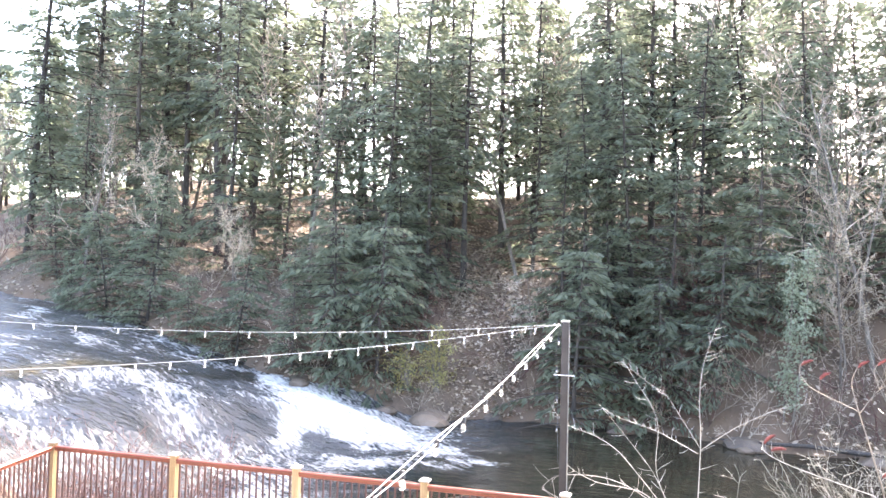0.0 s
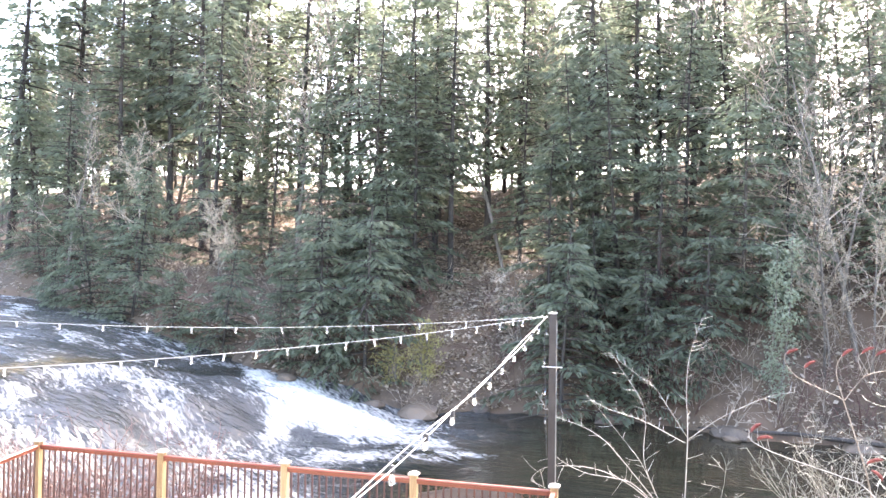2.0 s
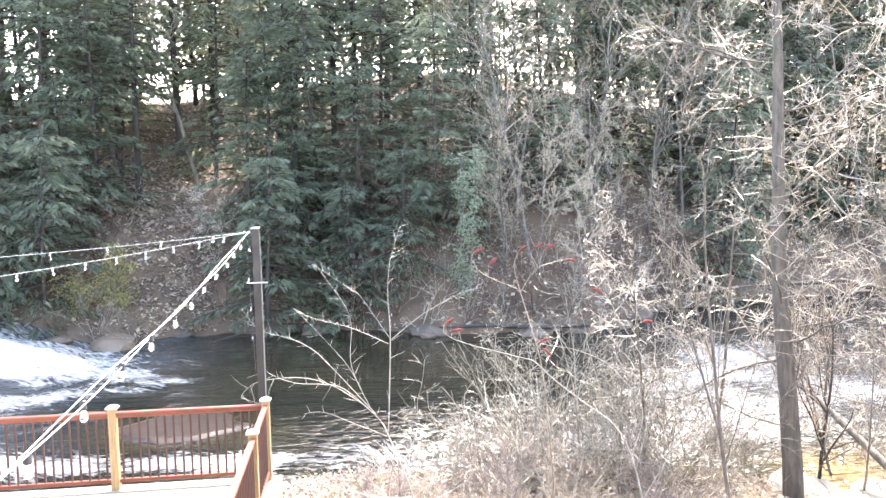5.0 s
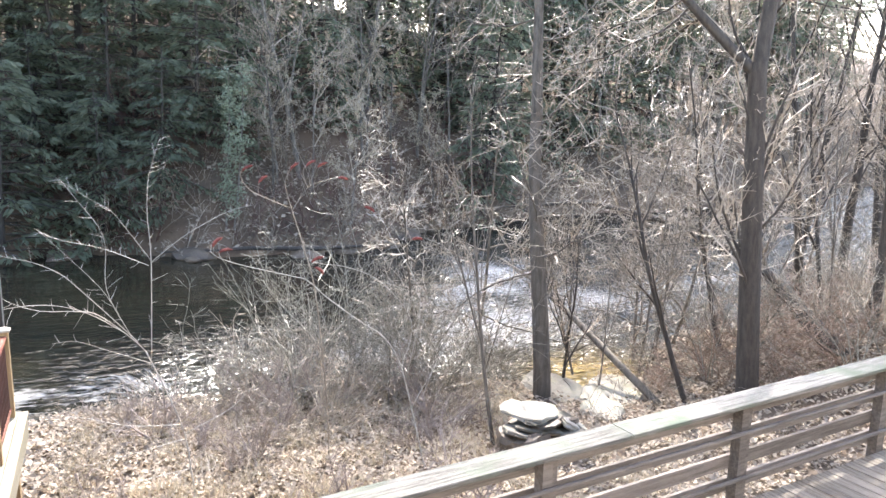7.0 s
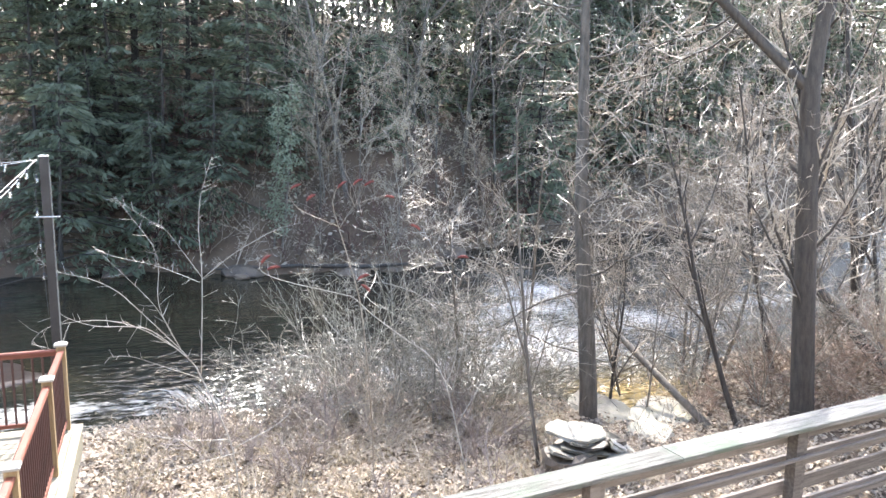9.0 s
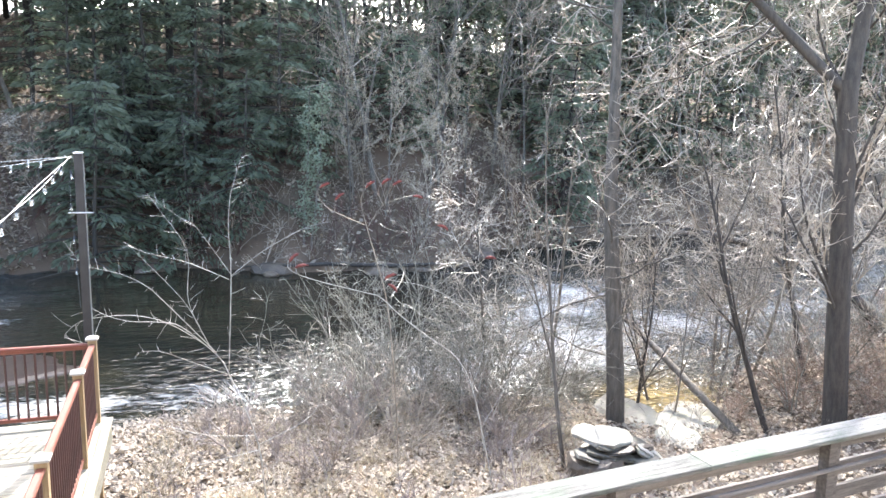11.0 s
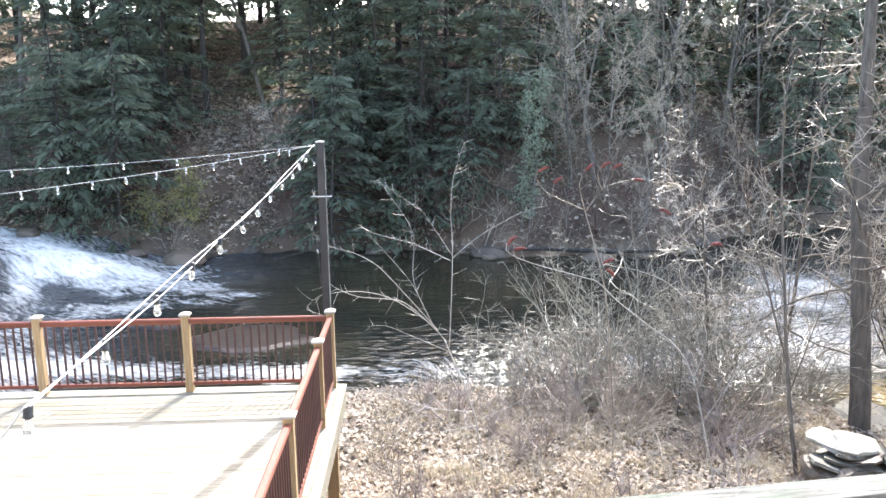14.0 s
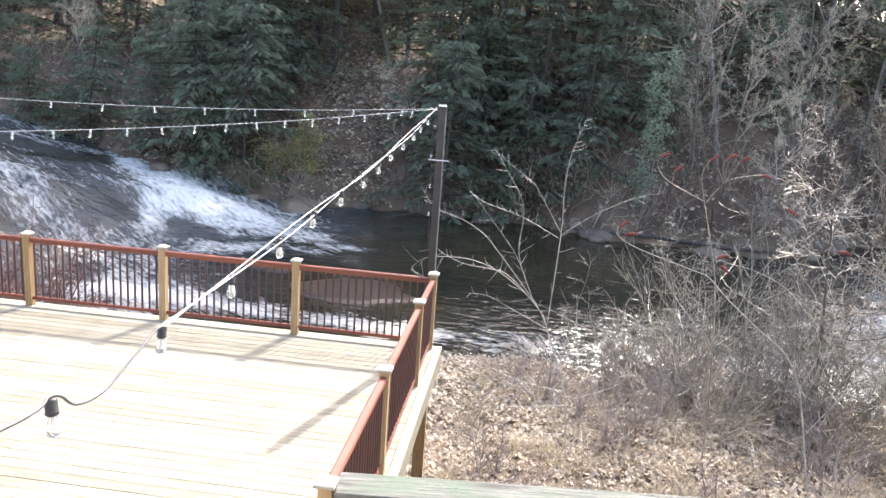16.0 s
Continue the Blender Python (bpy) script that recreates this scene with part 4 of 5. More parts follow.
def plant(protos, spots, rng, lo=0.85, hi=1.15, tilt=2.5, clear=True):
    """Sets copies of the model plants at the spots; each model itself takes the first spots."""
    used_ = set()
    spots = [s for s in spots if not (clear and in_clearing(s[0], s[1]))]
    for i, s in enumerate(spots):
        x, y = s[0], s[1]
        k = s[2] if len(s) > 2 else rng.randrange(len(protos))
        sc = s[3] if len(s) > 3 else rng.uniform(lo, hi)
        m = stand(None, x, y, rng.uniform(0, 360), sc, 0.05, (rng.uniform(-tilt, tilt), rng.uniform(-tilt, tilt)))
        ob = protos[k]
        if k in used_:
            copy_thing(ob, m)
        else:
            ob.matrix_basis = m
            used_.add(k)
    for k, ob in enumerate(protos):
        if k not in used_:
            for c in list(ob.children_recursive):
                bpy.data.objects.remove(c)
            bpy.data.objects.remove(ob)


def scatter(n, x0, x1, y0, y1, rng, gap=1.6, test=None, taken=None):
    got = [] if taken is None else taken
    start = len(got)
    tries = 0
    while len(got) - start < n and tries < n * 40:
        tries += 1
        x, y = rng.uniform(x0, x1), rng.uniform(y0, y1)
        if test and not test(x, y):
            continue
        if all((x - a[0]) ** 2 + (y - a[1]) ** 2 > gap * gap for a in got):
            got.append((x, y))
    return got[start:]


def past_far_shore(x, y, d=1.0):
    return y > float(far_shore(np.array([x]))[0]) + d


rng = random.Random(21)
tall = [hemlock("tall dark green hemlock with bare lower trunk", 18.5, 0.19, 1, 0.22, 2.8, density=0.82, gaps=0.32, tuft=0.31), hemlock("tall dark green hemlock with thin crown", 20, 0.20, 2, 0.32, 2.5, density=0.82, gaps=0.38, tuft=0.31),
        hemlock("tall grey-green pine with open crown", 21, 0.21, 3, 0.38, 3.0, PINE, 0.66, gaps=0.38, tuft=0.36)]
low = [hemlock("young hemlock with boughs down to the bank", 10, 0.11, 4, 0.04, 2.9, density=0.66, gaps=0.18, tuft=0.32), hemlock("young hemlock with drooping dark boughs", 13.5, 0.13, 5, 0.05, 3.1, density=0.62, gaps=0.20, tuft=0.32),
       hemlock("small hemlock leaning over the water", 7, 0.09, 6, 0.02, 3.0, density=0.8, gaps=0.10, tuft=0.31)]
tall_spots = [(-9.4, 30.5, 1), (-11.3, 34, 0), (-8.5, 36, 0), (-2.6, 32, 2), (-2.4, 37, 1), (0.4, 33, 0), (1.6, 35, 1), (-26.3, 33, 2), (-29.5, 34, 1), (-31.8, 35, 0), (-25, 35, 0), (-24.8, 38, 2),
              (-40.4, 32, 0), (-39.3, 36, 2), (-32.5, 33, 1), (-21.2, 36, 0), (-17.1, 34, 2), (-17.1, 40, 1), (-13.1, 33, 0), (-6.9, 38, 0), (-2.2, 40, 2), (3.5, 38, 0), (5.5, 36, 1), (10.2, 38, 2, 0.8), (10.7, 33, 0, 0.75)]
taken = [s[:2] for s in tall_spots]
tall_spots += scatter(9, 16, 46, 35, 46, rng, 2.8, lambda x, y: past_far_shore(x, y, 3), taken)
tall_spots += scatter(9, 11, 36, 33, 44, rng, 2.6, lambda x, y: past_far_shore(x, y, 5), taken)
tall_spots += [(26.5, 40, 0, 1.0), (29.5, 41, 1, 1.0), (32.5, 42, 2, 1.0), (24.5, 43, 2, 1.0), (36, 43, 0, 1.0), (40, 39, 1, 0.8), (44.5, 40, 0, 0.8), (48.5, 41, 2, 0.8), (52, 40, 1, 0.8), (56, 42, 0, 0.8), (59, 40.5, 2, 0.8), (62.5, 42, 1, 0.8), (66, 44, 0, 0.85), (50, 38, 1, 0.7), (60.5, 45, 0, 0.9), (70, 46, 2, 0.9)]
tall_spots += scatter(8, -50, 20, 40, 50, rng, 3.4, None, taken) + [(47, 35.5, 0, 0.9), (50, 36.8, 1, 0.9), (53, 38, 0, 0.9), (56.5, 39.5, 2, 0.9)]
tall_spots = [(s[0], s[1], s[2] if len(s) > 2 else rng.randrange(3), (s[3] if len(s) > 3 else 1.0) * rng.uniform(0.92, 1.08) * (0.95 + 0.022 * (s[1] - 31) + 0.011 * max(0.0, -s[0] - 10))) for s in tall_spots]
tall_spots = tall_spots[:25] + [s for s in tall_spots[25:] if not in_clearing(s[0], s[1])]
plant(tall, tall_spots, rng, tilt=2.0, clear=False)
low_spots = [(-13.5, 28.6, 1), (-16.2, 28.3, 0), (-10.9, 28.6, 1), (-11.9, 27.4, 2), (-2.5, 28, 1), (-0.2, 28.3, 1), (-3.6, 27.6, 0), (-1.2, 26.6, 2), (1.4, 27, 0),
             (2.6, 29.4, 1), (-14.6, 31, 1), (-6, 32.6, 1), (-1.5, 31.5, 1), (5.2, 31, 1), (8.4, 31.5, 1), (-20.6, 31, 0), (14.6, 33, 0), (3.4, 24.6, 2, 0.9), (5.0, 26.4, 0), (21, 36, 1), (29, 36, 1), (-23.5, 29.5, 1), (-28.5, 28.6, 0, 0.8), (-33.5, 29.6, 1, 0.8), (-38, 31.5, 0), (-30.5, 31.5, 2)]
for x, k in ((-13.8, 2), (-11.6, 2), (-2.6, 2), (1.0, 2), (20.0, 0)):
    low_spots.append((x, float(far_shore(np.array([x]))[0]) + 0.9 + 0.5 * math.sin(x * 3), k))
low_spots += [(x, y, 1) for x, y in scatter(7, -38, 4, 38, 44, rng, 2.6)]
low_spots += [(22.0, 32.8, 0, 1.0), (25.0, 33.2, 1, 0.8), (28.0, 33.0, 0, 1.0), (31.0, 33.6, 1, 0.8), (34.2, 34.0, 0, 1.0), (37.0, 35.0, 1, 0.8), (6.8, 26.2, 2, 0.75), (11.2, 27.6, 2, 0.8), (7.2, 28.6, 1, 0.8), (11.8, 31.2, 1, 0.9), (16.2, 33.6, 1, 0.95), (20.4, 35.6, 1, 1.1)]
plant(low, low_spots, rng, 0.85, 1.15, 3)
for i, x in enumerate((-34.5, -30.8, -27.9, -24.6, -21.6, -18.9, -15.4)):
    y = float(far_shore(np.array([x]))[0]) + 1.5 + 1.3 * math.sin(x * 2.1)
    if not in_clearing(x, y):
        copy_thing(low[2 if i % 3 else 0], stand(None, x, y, i * 67, 0.68 + 0.22 * math.sin(x * 3.3), 0.05, (5 * math.sin(x * 5), 5 * math.cos(x * 7))))
distant = [hemlock("distant dark evergreen on the ridge", 15, 0.18, 7, 0.10, 3.2, density=0.3, gaps=0.18, tuft=0.62), hemlock("distant thin pine on the ridge", 17, 0.18, 8, 0.22, 3.0, PINE, 0.3, gaps=0.28, tuft=0.64)]
plant(distant, scatter(26, -70, 12, 46, 70, rng, 3.2) + scatter(30, 14, 80, 42, 78, rng, 3.4) + scatter(14, -90, -44, 38, 60, rng, 3.2), rng, 0.8, 1.15, 2, clear=False)

bare = [bare_tree("leafless grey tree on the far hillside", 14, 0.13, 31, BARK, TWIG), bare_tree("leafless grey tree with leaning trunk", 12, 0.11, 32, BARK, TWIG, lean=0.25),
        bare_tree("slender leafless tree with pale twigs", 10, 0.075, 33, BARK, TWIG)]
bare_spots = scatter(20, 8, 24, 24.5, 36, rng, 1.4, lambda x, y: past_far_shore(x, y, 0.6)) + scatter(20, 20, 50, 29, 48, rng, 1.8, lambda x, y: past_far_shore(x, y, 0.8)) \
    + scatter(24, -46, -16, 26.5, 46, rng, 1.8, lambda x, y: past_far_shore(x, y, 1.0)) + scatter(10, -16, 10, 29, 42, rng, 2.5) + scatter(14, -62, -34, 32, 48, rng, 2.2)
bare_spots += [(x, y, k, s) for (x, y), k, s in zip(scatter(14, -2, 16, 33, 48, rng, 2.0) + scatter(14, 26, 64, 31, 52, rng, 2.2, lambda x, y: past_far_shore(x, y, 1.0)), [0, 1, 2] * 12, [1.25, 1.4, 1.5] * 12)]
bare_spots += [(x, y, int(abs(x * 3)) % 3, 1.2 + 0.25 * math.sin(x * 5)) for x, y in scatter(14, 9, 36, 37, 47, rng, 1.8) + scatter(6, -19, -11, 43, 50, rng, 1.6) + scatter(14, 38, 64, 32, 42, rng, 1.8) + scatter(6, -16, -6, 30, 44, rng, 1.6)]
bare_spots += [(x, y, i % 3, 1.45 + 0.2 * math.sin(x)) for i, (x, y) in enumerate(scatter(16, -36, 4, 38, 47, rng, 2.0))] + [(x, y, 2 - i % 2, 0.62 + 0.1 * math.sin(x * 4)) for i, (x, y) in enumerate(scatter(7, 3.5, 15, 23.4, 28.5, rng, 1.4, lambda x, y: past_far_shore(x, y, 0.5)))]
plant(bare, bare_spots, rng, 0.75, 1.15, 5)

thick = [shrub("tangle of bare grey-olive twigs", 2.6, 8, 41, GREYTWIG), shrub("arching bare grey-brown shrub", 3.4, 7, 42, GREYTWIG, lean=1.9), shrub("low tangled bare shrub", 1.8, 9, 43, TWIG, lean=2.2)]
shrub_spots = scatter(8, 3.4, 9.4, 4.6, 7.0, rng, 0.9) + [(1.4, 5.4, 2, 0.6), (3.4, 3.2, 2, 0.7), (4.8, 3.8, 2, 0.8), (6.6, 3.4, 2, 0.8)] \
    + scatter(12, 10.5, 20, 0.2, 5.8, rng, 1.2, lambda x, y: x > 12.9) + [(2.6, 5.6, 1, 0.7), (4.4, 5.0, 1), (5.6, 5.9, 1, 0.9), (6.8, 5.2, 1, 0.9), (8.2, 5.6, 1), (8.9, 6.1, 1, 1.15), (9.3, 5.5, 0, 0.9), (7.4, 6.6, 0, 0.9)] + scatter(7, 15, 24, 2, 9, rng, 1.4, lambda x, y: y < float(near_shore(np.array([x]))[0]))
plant(thick, shrub_spots, rng, 0.6, 1.3, 8)
far_brush = [shrub("bare brown brush on the far bank", 2.8, 5, 45, TWIG, FARBRUSH, 1.2, "far bank brush"), shrub("low dead brush on the far bank", 2.0, 5, 46, TWIG, FARBRUSH, 1.8, "far bank brush"), shrub("reddish bare brush on the far bank", 2.4, 5, 47, REDTWIG, FARBRUSH, 1.2, "far bank brush")]
plant(far_brush, scatter(58, 2, 26, 21.6, 31, rng, 0.85, lambda x, y: past_far_shore(x, y, 0.2)) + scatter(54, -46, -8, 24, 33, rng, 1.1, lambda x, y: past_far_shore(x, y, 0.3)) + scatter(26, 22, 46, 28, 40, rng, 1.5, lambda x, y: past_far_shore(x, y, 0.2)) + [(x, float(far_shore(np.array([x]))[0]) + 0.35 + 0.3 * math.sin(x * 5), int(abs(x * 7)) % 3, 0.75 + 0.3 * math.sin(x * 9)) for x in (1.6, 2.9, 4.0, 6.3, 7.4, 8.3, 9.4, 10.6, 11.6, 12.9, 14.0, 15.2, 16.6, 18.2, -12.6, -14.4, -16.2, -7.8)] + scatter(14, -10, 6, 25, 29, rng, 1.0, lambda x, y: past_far_shore(x, y, 0.3))
      + [(x, float(far_shore(np.array([x]))[0]) + 0.25 + 1.7 * abs(math.sin(x * 2.7)), int(abs(x * 11)) % 3, 0.55 + 0.3 * abs(math.sin(x * 6))) for x in np.arange(-15.0, 19.0, 0.95)], rng, 0.7, 1.4, 8)
bank_brush = [shrub("low mauve-grey brush on the near bank", 1.0, 9, 48, MAUVE, lean=1.7, group="bank brush"), shrub("thin dead brush among fallen leaves", 0.8, 9, 49, MAUVE, lean=2.4, group="bank brush")]
plant(bank_brush, scatter(7, 0.7, 4.6, 2.8, 6.2, rng, 0.9) + scatter(3, 4.6, 9.2, 3.0, 5.0, rng, 1.2) + scatter(7, 0.7, 6.5, -2.5, 2.4, rng, 1.2), rng, 0.7, 1.3, 6)
tan_brush = [shrub("thicket of tan-red twigs on the leafy bank", 2.4, 9, 60, TAN, SPRAWL, 1.3, "tan thickets"), shrub("low thicket of tan-red twigs", 1.6, 9, 62, TAN, SPRAWL, 1.8, "tan thickets")]
plant(tan_brush, [(12.2, 3.4, 1, 0.9), (13.2, 2.7, 1, 1.1), (14.0, 3.8, 0, 0.9), (14.6, 2.4, 0, 1.0), (15.4, 3.6, 1, 1.2), (16.4, 2.9, 0, 1.0), (17.6, 4.2, 0, 1.0), (18.8, 5.0, 0, 0.9), (15.2, 1.2, 1, 1.2), (13.7, 1.2, 1, 0.9), (17.4, 1.8, 0, 0.9), (20.5, 5.4, 0, 1.0)], rng, tilt=6)
reddish = [shrub("dark reddish bare bush beside the deck", 2.2, 24, 44, REDTWIG, lean=1.1, group="reddish bushes")]
plant(reddish, [(-8.5, 4.2, 0, 1.15), (-10.0, 3.8, 0, 1.1), (-11.6, 4.2, 0, 1.0)], rng)

# trees on the near bank
near_tree = bare_tree("straight grey-barked tree beside the stone heap", 13, 0.21, 51, TREEBARK, PALETWIG, CURLY, group="near bank trees", lean=0.01)
near_tree.matrix_basis = stand(None, 9.55, 4.0, 40)
fork = root("bare_tree", "stout forked tree on the leaf-covered bank", "tree", "near bank trees", m=stand(None, 12.95, 1.6, tip=(0, -6.0)))
wood, twigs = Build(), Build()
rng2 = random.Random(52)
trunk_pts, trunk_r, dd = bend(Vector((0, 0, -0.3)), Vector((0.0, 0, 1)), 7.0, 0.24, 0.17, 8, rng2, 0.006, 0.0, wood, 10)
top = trunk_pts[-1]
for d, ln, r_ in ((Vector((-0.75, 0.25, 0.75)), 6.0, 0.10), (Vector((0.16, -0.1, 1)), 7.0, 0.15), (Vector((0.6, 0.4, 0.9)), 6.0, 0.07)):
    q, rr, d2 = bend(top - Vector((0, 0, 0.25)), d, ln, r_, 0.05, 7, rng2, 0.07, 0.05, wood, 8)
    sprout(q, rr, d2, ln * 1.3, 0, rng2, wood, twigs, CURLY)
sprout(trunk_pts, trunk_r, dd, 9.0, 0, rng2, wood, twigs, FINE)
part("trunk", wood.mesh("trunk", DARKBARK, True), fork)
part("crown", twigs.mesh("crown", PALETWIG), fork, "leafless crown of fine twigs")
tangled = [bare_tree("small tangled bare tree at the water's edge", 8.5, 0.06, 56, BARK, PALETWIG, LACE, group="tangled trees", lean=0.15), bare_tree("tangled leaning bare tree over the bank", 7.0, 0.05, 57, BARK, PALETWIG, LACE, group="tangled trees", lean=0.35)]
plant(tangled, [(9.0, 6.5, 0, 0.9), (14.6, 5.8, 0, 1.05), (17.4, 6.4, 1, 1.15), (20.0, 6.6, 0, 1.0), (13.0, 5.3, 1, 0.95), (23.5, 8.0, 0, 1.1), (7.4, 6.3, 1, 0.75), (11.2, 5.6, 0, 0.85), (16.2, 3.4, 1, 1.0), (12.4, 4.4, 0, 0.8)], rng, tilt=8)
sprawl = [shrub("wide sprawling bare shrub of fine grey twigs at the water", 3.6, 8, 58, GREYTWIG, SPRAWL, 1.5, "sprawling shrubs"), shrub("low sprawling bare shrub of tangled grey twigs", 2.6, 8, 59, GREYTWIG, SPRAWL, 2.0, "sprawling shrubs")]
plant(sprawl, [(5.0, 6.5, 0, 1.05), (6.2, 6.3, 0, 1.2), (7.3, 6.3, 0, 1.15), (4.3, 6.4, 1, 0.9), (8.4, 6.1, 1, 1.2), (5.7, 6.7, 1, 1.3)], rng, tilt=6)
dead_lean = [bare_tree("dead grey tree with drooping bare boughs", 6.5, 0.05, 63, BARK, TWIG, DENSE, group="dead bank trees", lean=0.3)]
plant(dead_lean, [(-6.2, 25.6, 0, 0.95), (-4.6, 26.2, 0, 0.8), (-8.2, 26.4, 0, 0.9), (-17.5, 27.0, 0, 1.1), (-21.5, 27.6, 0, 1.0)], rng, tilt=12)
side_trees = [bare_tree("leafless dark tree at the river's edge", 13, 0.19, 53, DARKBARK, TWIG, FINE, group="near bank trees"), bare_tree("thin leaning bare tree", 7, 0.07, 54, DARKBARK, TWIG, FINE, group="near bank trees", lean=0.25)]
plant(side_trees, [(21.4, 6.4, 0), (22.3, 8.9, 0, 0.9), (19.0, 5.6, 0, 0.85), (12.1, 2.3, 1, 0.95), (14.8, 4.2, 1), (17.5, 3.6, 1, 1.1), (10.6, 4.9, 1, 0.7), (25.5, 8.0, 0, 1.0), (28, 10, 0, 0.9), (17.0, 2.0, 0, 0.8), (27.0, 9.2, 0, 1.0), (30.5, 11.0, 0, 1.0), (33.5, 12.2, 0, 0.95), (36.5, 13.2, 0, 1.0), (31.5, 9.0, 0, 0.9), (24.0, 6.0, 1, 1.1), (26.2, 6.6, 1, 1.2), (29.0, 8.0, 1, 1.2), (40.0, 14.0, 0, 1.1), (43.5, 15.5, 0, 1.1), (38.0, 12.0, 0, 1.0), (47.0, 17.0, 0, 1.1)], rng, tilt=5)
pale = bare_tree("slender pale-barked sapling with upright stems", 6.6, 0.040, 55, BARK, TWIG, SPARSE, group="saplings", lean=0.1, forks=2)
plant([pale], [(7.2, 1.75, 0, 1.0), (9.9, 4.6, 0, 0.8), (11.4, 5.2, 0, 0.9), (12.6, 4.4, 0, 0.75), (13.6, 5.4, 0, 0.9), (10.9, 3.9, 0, 0.6), (14.4, 3.0, 0, 0.8), (16.0, 5.0, 0, 0.9), (8.5, 4.6, 0, 0.6), (6.2, 4.6, 0, 0.5), (18.2, 4.0, 0, 0.9)], rng, tilt=7)

# trunk leaning out over the water, and a fallen pole
leaning = root("fallen_tree", "fallen bare trunk arching out over the river", "fallen tree")
wood, twigs = Build(), Build()
lp = [Vector(p) for p in ((15.6, 0.6, -2.2), (15.4, 1.6, -1.5), (16.0, 3.9, -0.5), (16.0, 6.8, 0.35), (14.0, 9.1, 0.85), (11.9, 11.0, 0.5))]
lr = [0.23, 0.22, 0.17, 0.12, 0.075, 0.02]
wood.tube(lp, lr, 8)
sprout(lp[2:], lr[2:], Vector((-1, 1, 0)), 5.0, 1, random.Random(7), wood, twigs, BARE)
part("trunk", wood.mesh("trunk", DARKBARK, True), leaning)
part("crown", twigs.mesh("crown", TWIG), leaning)
log = root("fallen_log", "grey fallen log propped across the bank", "log")
part("trunk", Build().tube([(11.5, 2.5, -2.55), (11.3, 3.7, -2.0), (11.1, 5.2, -1.35), (10.9, 6.9, -0.75), (10.6, 8.2, -0.4)], [0.085, 0.08, 0.07, 0.055, 0.01], 8).mesh("trunk", BARK, True), log)
shorelog = root("fallen_log", "long dead log lying along the far shore", "log")
part("trunk", Build().tube([(3.0, 22.6, -2.55), (5.0, 21.7, -2.42), (6.4, 21.6, -2.38), (9.0, 21.0, -2.45), (11.4, 21.3, -2.5)], [0.03, 0.06, 0.08, 0.09, 0.06], 8).mesh("trunk", DARKBARK, True), shorelog)

ledge_log = root("fallen_log", "dark wet log caught on the ledge of the falls", "log")
part("trunk", Build().tube([(-18.9, 10.6, -0.12), (-18.2, 10.7, -0.40), (-17.1, 10.9, -0.92)], [0.14, 0.13, 0.09], 8).mesh("trunk", DARKBARK, True), ledge_log)
bank_log = root("fallen_log", "pale dead trunk sliding down the far bank into the water", "log")
part("trunk", Build().tube([(-41.4, 31.4, 4.0), (-39.8, 30.9, 2.7), (-38.0, 30.3, 1.6), (-36.0, 28.7, 0.85)], [0.10, 0.14, 0.15, 0.10], 8).mesh("trunk", BARK, True), bank_log)

# ---- saplings in front of the deck ----


def curve_limb(acc, pts, y, r0, r1, rng, twigs=None, twig_len=0.22, bow=0.25, sides=5):
    """A smooth limb through (x, z) points, bowing in depth; fine spurs along it."""
    P = []
    off = rng.uniform(-bow, bow)
    for i, (x, z) in enumerate(pts):
        P.append(Vector((x, y + off * math.sin(math.pi * 0.5 * i / max(1, len(pts) - 1)), z)))
    out = []
    for i in range(len(P) - 1):
        p0, p1, p2, p3 = P[max(i - 1, 0)], P[i], P[i + 1], P[min(i + 2, len(P) - 1)]
        for k in range(5):
            t = k / 5
            out.append(0.5 * ((2 * p1) + (p2 - p0) * t + (2 * p0 - 5 * p1 + 4 * p2 - p3) * t * t + (3 * p1 - p0 - 3 * p2 + p3) * t ** 3))
    out.append(P[-1])
    n = len(out) - 1
    acc.tube(out, [0.55 * (r0 + (r1 - r0) * i / n) for i in range(n + 1)], sides)
    if twigs is not None:
        for i in range(2, n):
            if rng.random() < 0.7:
                d = (out[i] - out[i - 1]).normalized()
                s = Matrix.Rotation(rng.uniform(0, 6.28), 3, d) @ d.orthogonal().normalized()
                bend(out[i], d * 0.5 + s, twig_len * rng.uniform(0.2, 1.0), 0.0035, 0.002, 3, rng, 0.15, 0.05, twigs, 3)
    return out


rs = random.Random(61)
YS = 1.8
sapling = root("sapling", "many-stemmed bare sapling with pale upright branches", "sapling", "saplings")
wood, twigs = Build(), Build()
gz = ground_at(2.15, YS)
curve_limb(wood, [(2.12, gz - 0.1), (2.06, -1.9), (1.99, -1.3), (1.8, -0.69), (1.52, 0.03)], YS, 0.026, 0.018, rs, twigs, bow=0.0, sides=7)
curve_limb(wood, [(1.52, 0.03), (1.36, 0.24), (0.94, 0.64), (0.65, 0.73), (0.24, 0.78), (-0.13, 0.95), (-0.26, 1.15)], YS, 0.016, 0.004, rs, twigs, 0.3)
curve_limb(wood, [(1.41, 0.2), (0.71, 1.04), (0.48, 1.28), (0.19, 1.45), (-0.23, 1.6), (-0.47, 1.92)], YS, 0.013, 0.004, rs, twigs)
curve_limb(wood, [(1.3, 0.3), (0.8, 0.66), (0.3, 0.82), (-0.29, 0.79), (-0.52, 0.64), (-0.56, 0.55)], YS, 0.011, 0.004, rs, twigs, 0.35)
curve_limb(wood, [(1.59, -0.09), (1.65, 1.31), (1.63, 1.99), (1.66, 2.44), (1.74, 2.75), (1.84, 3.05)], YS, 0.015, 0.004, rs, twigs, 0.3)
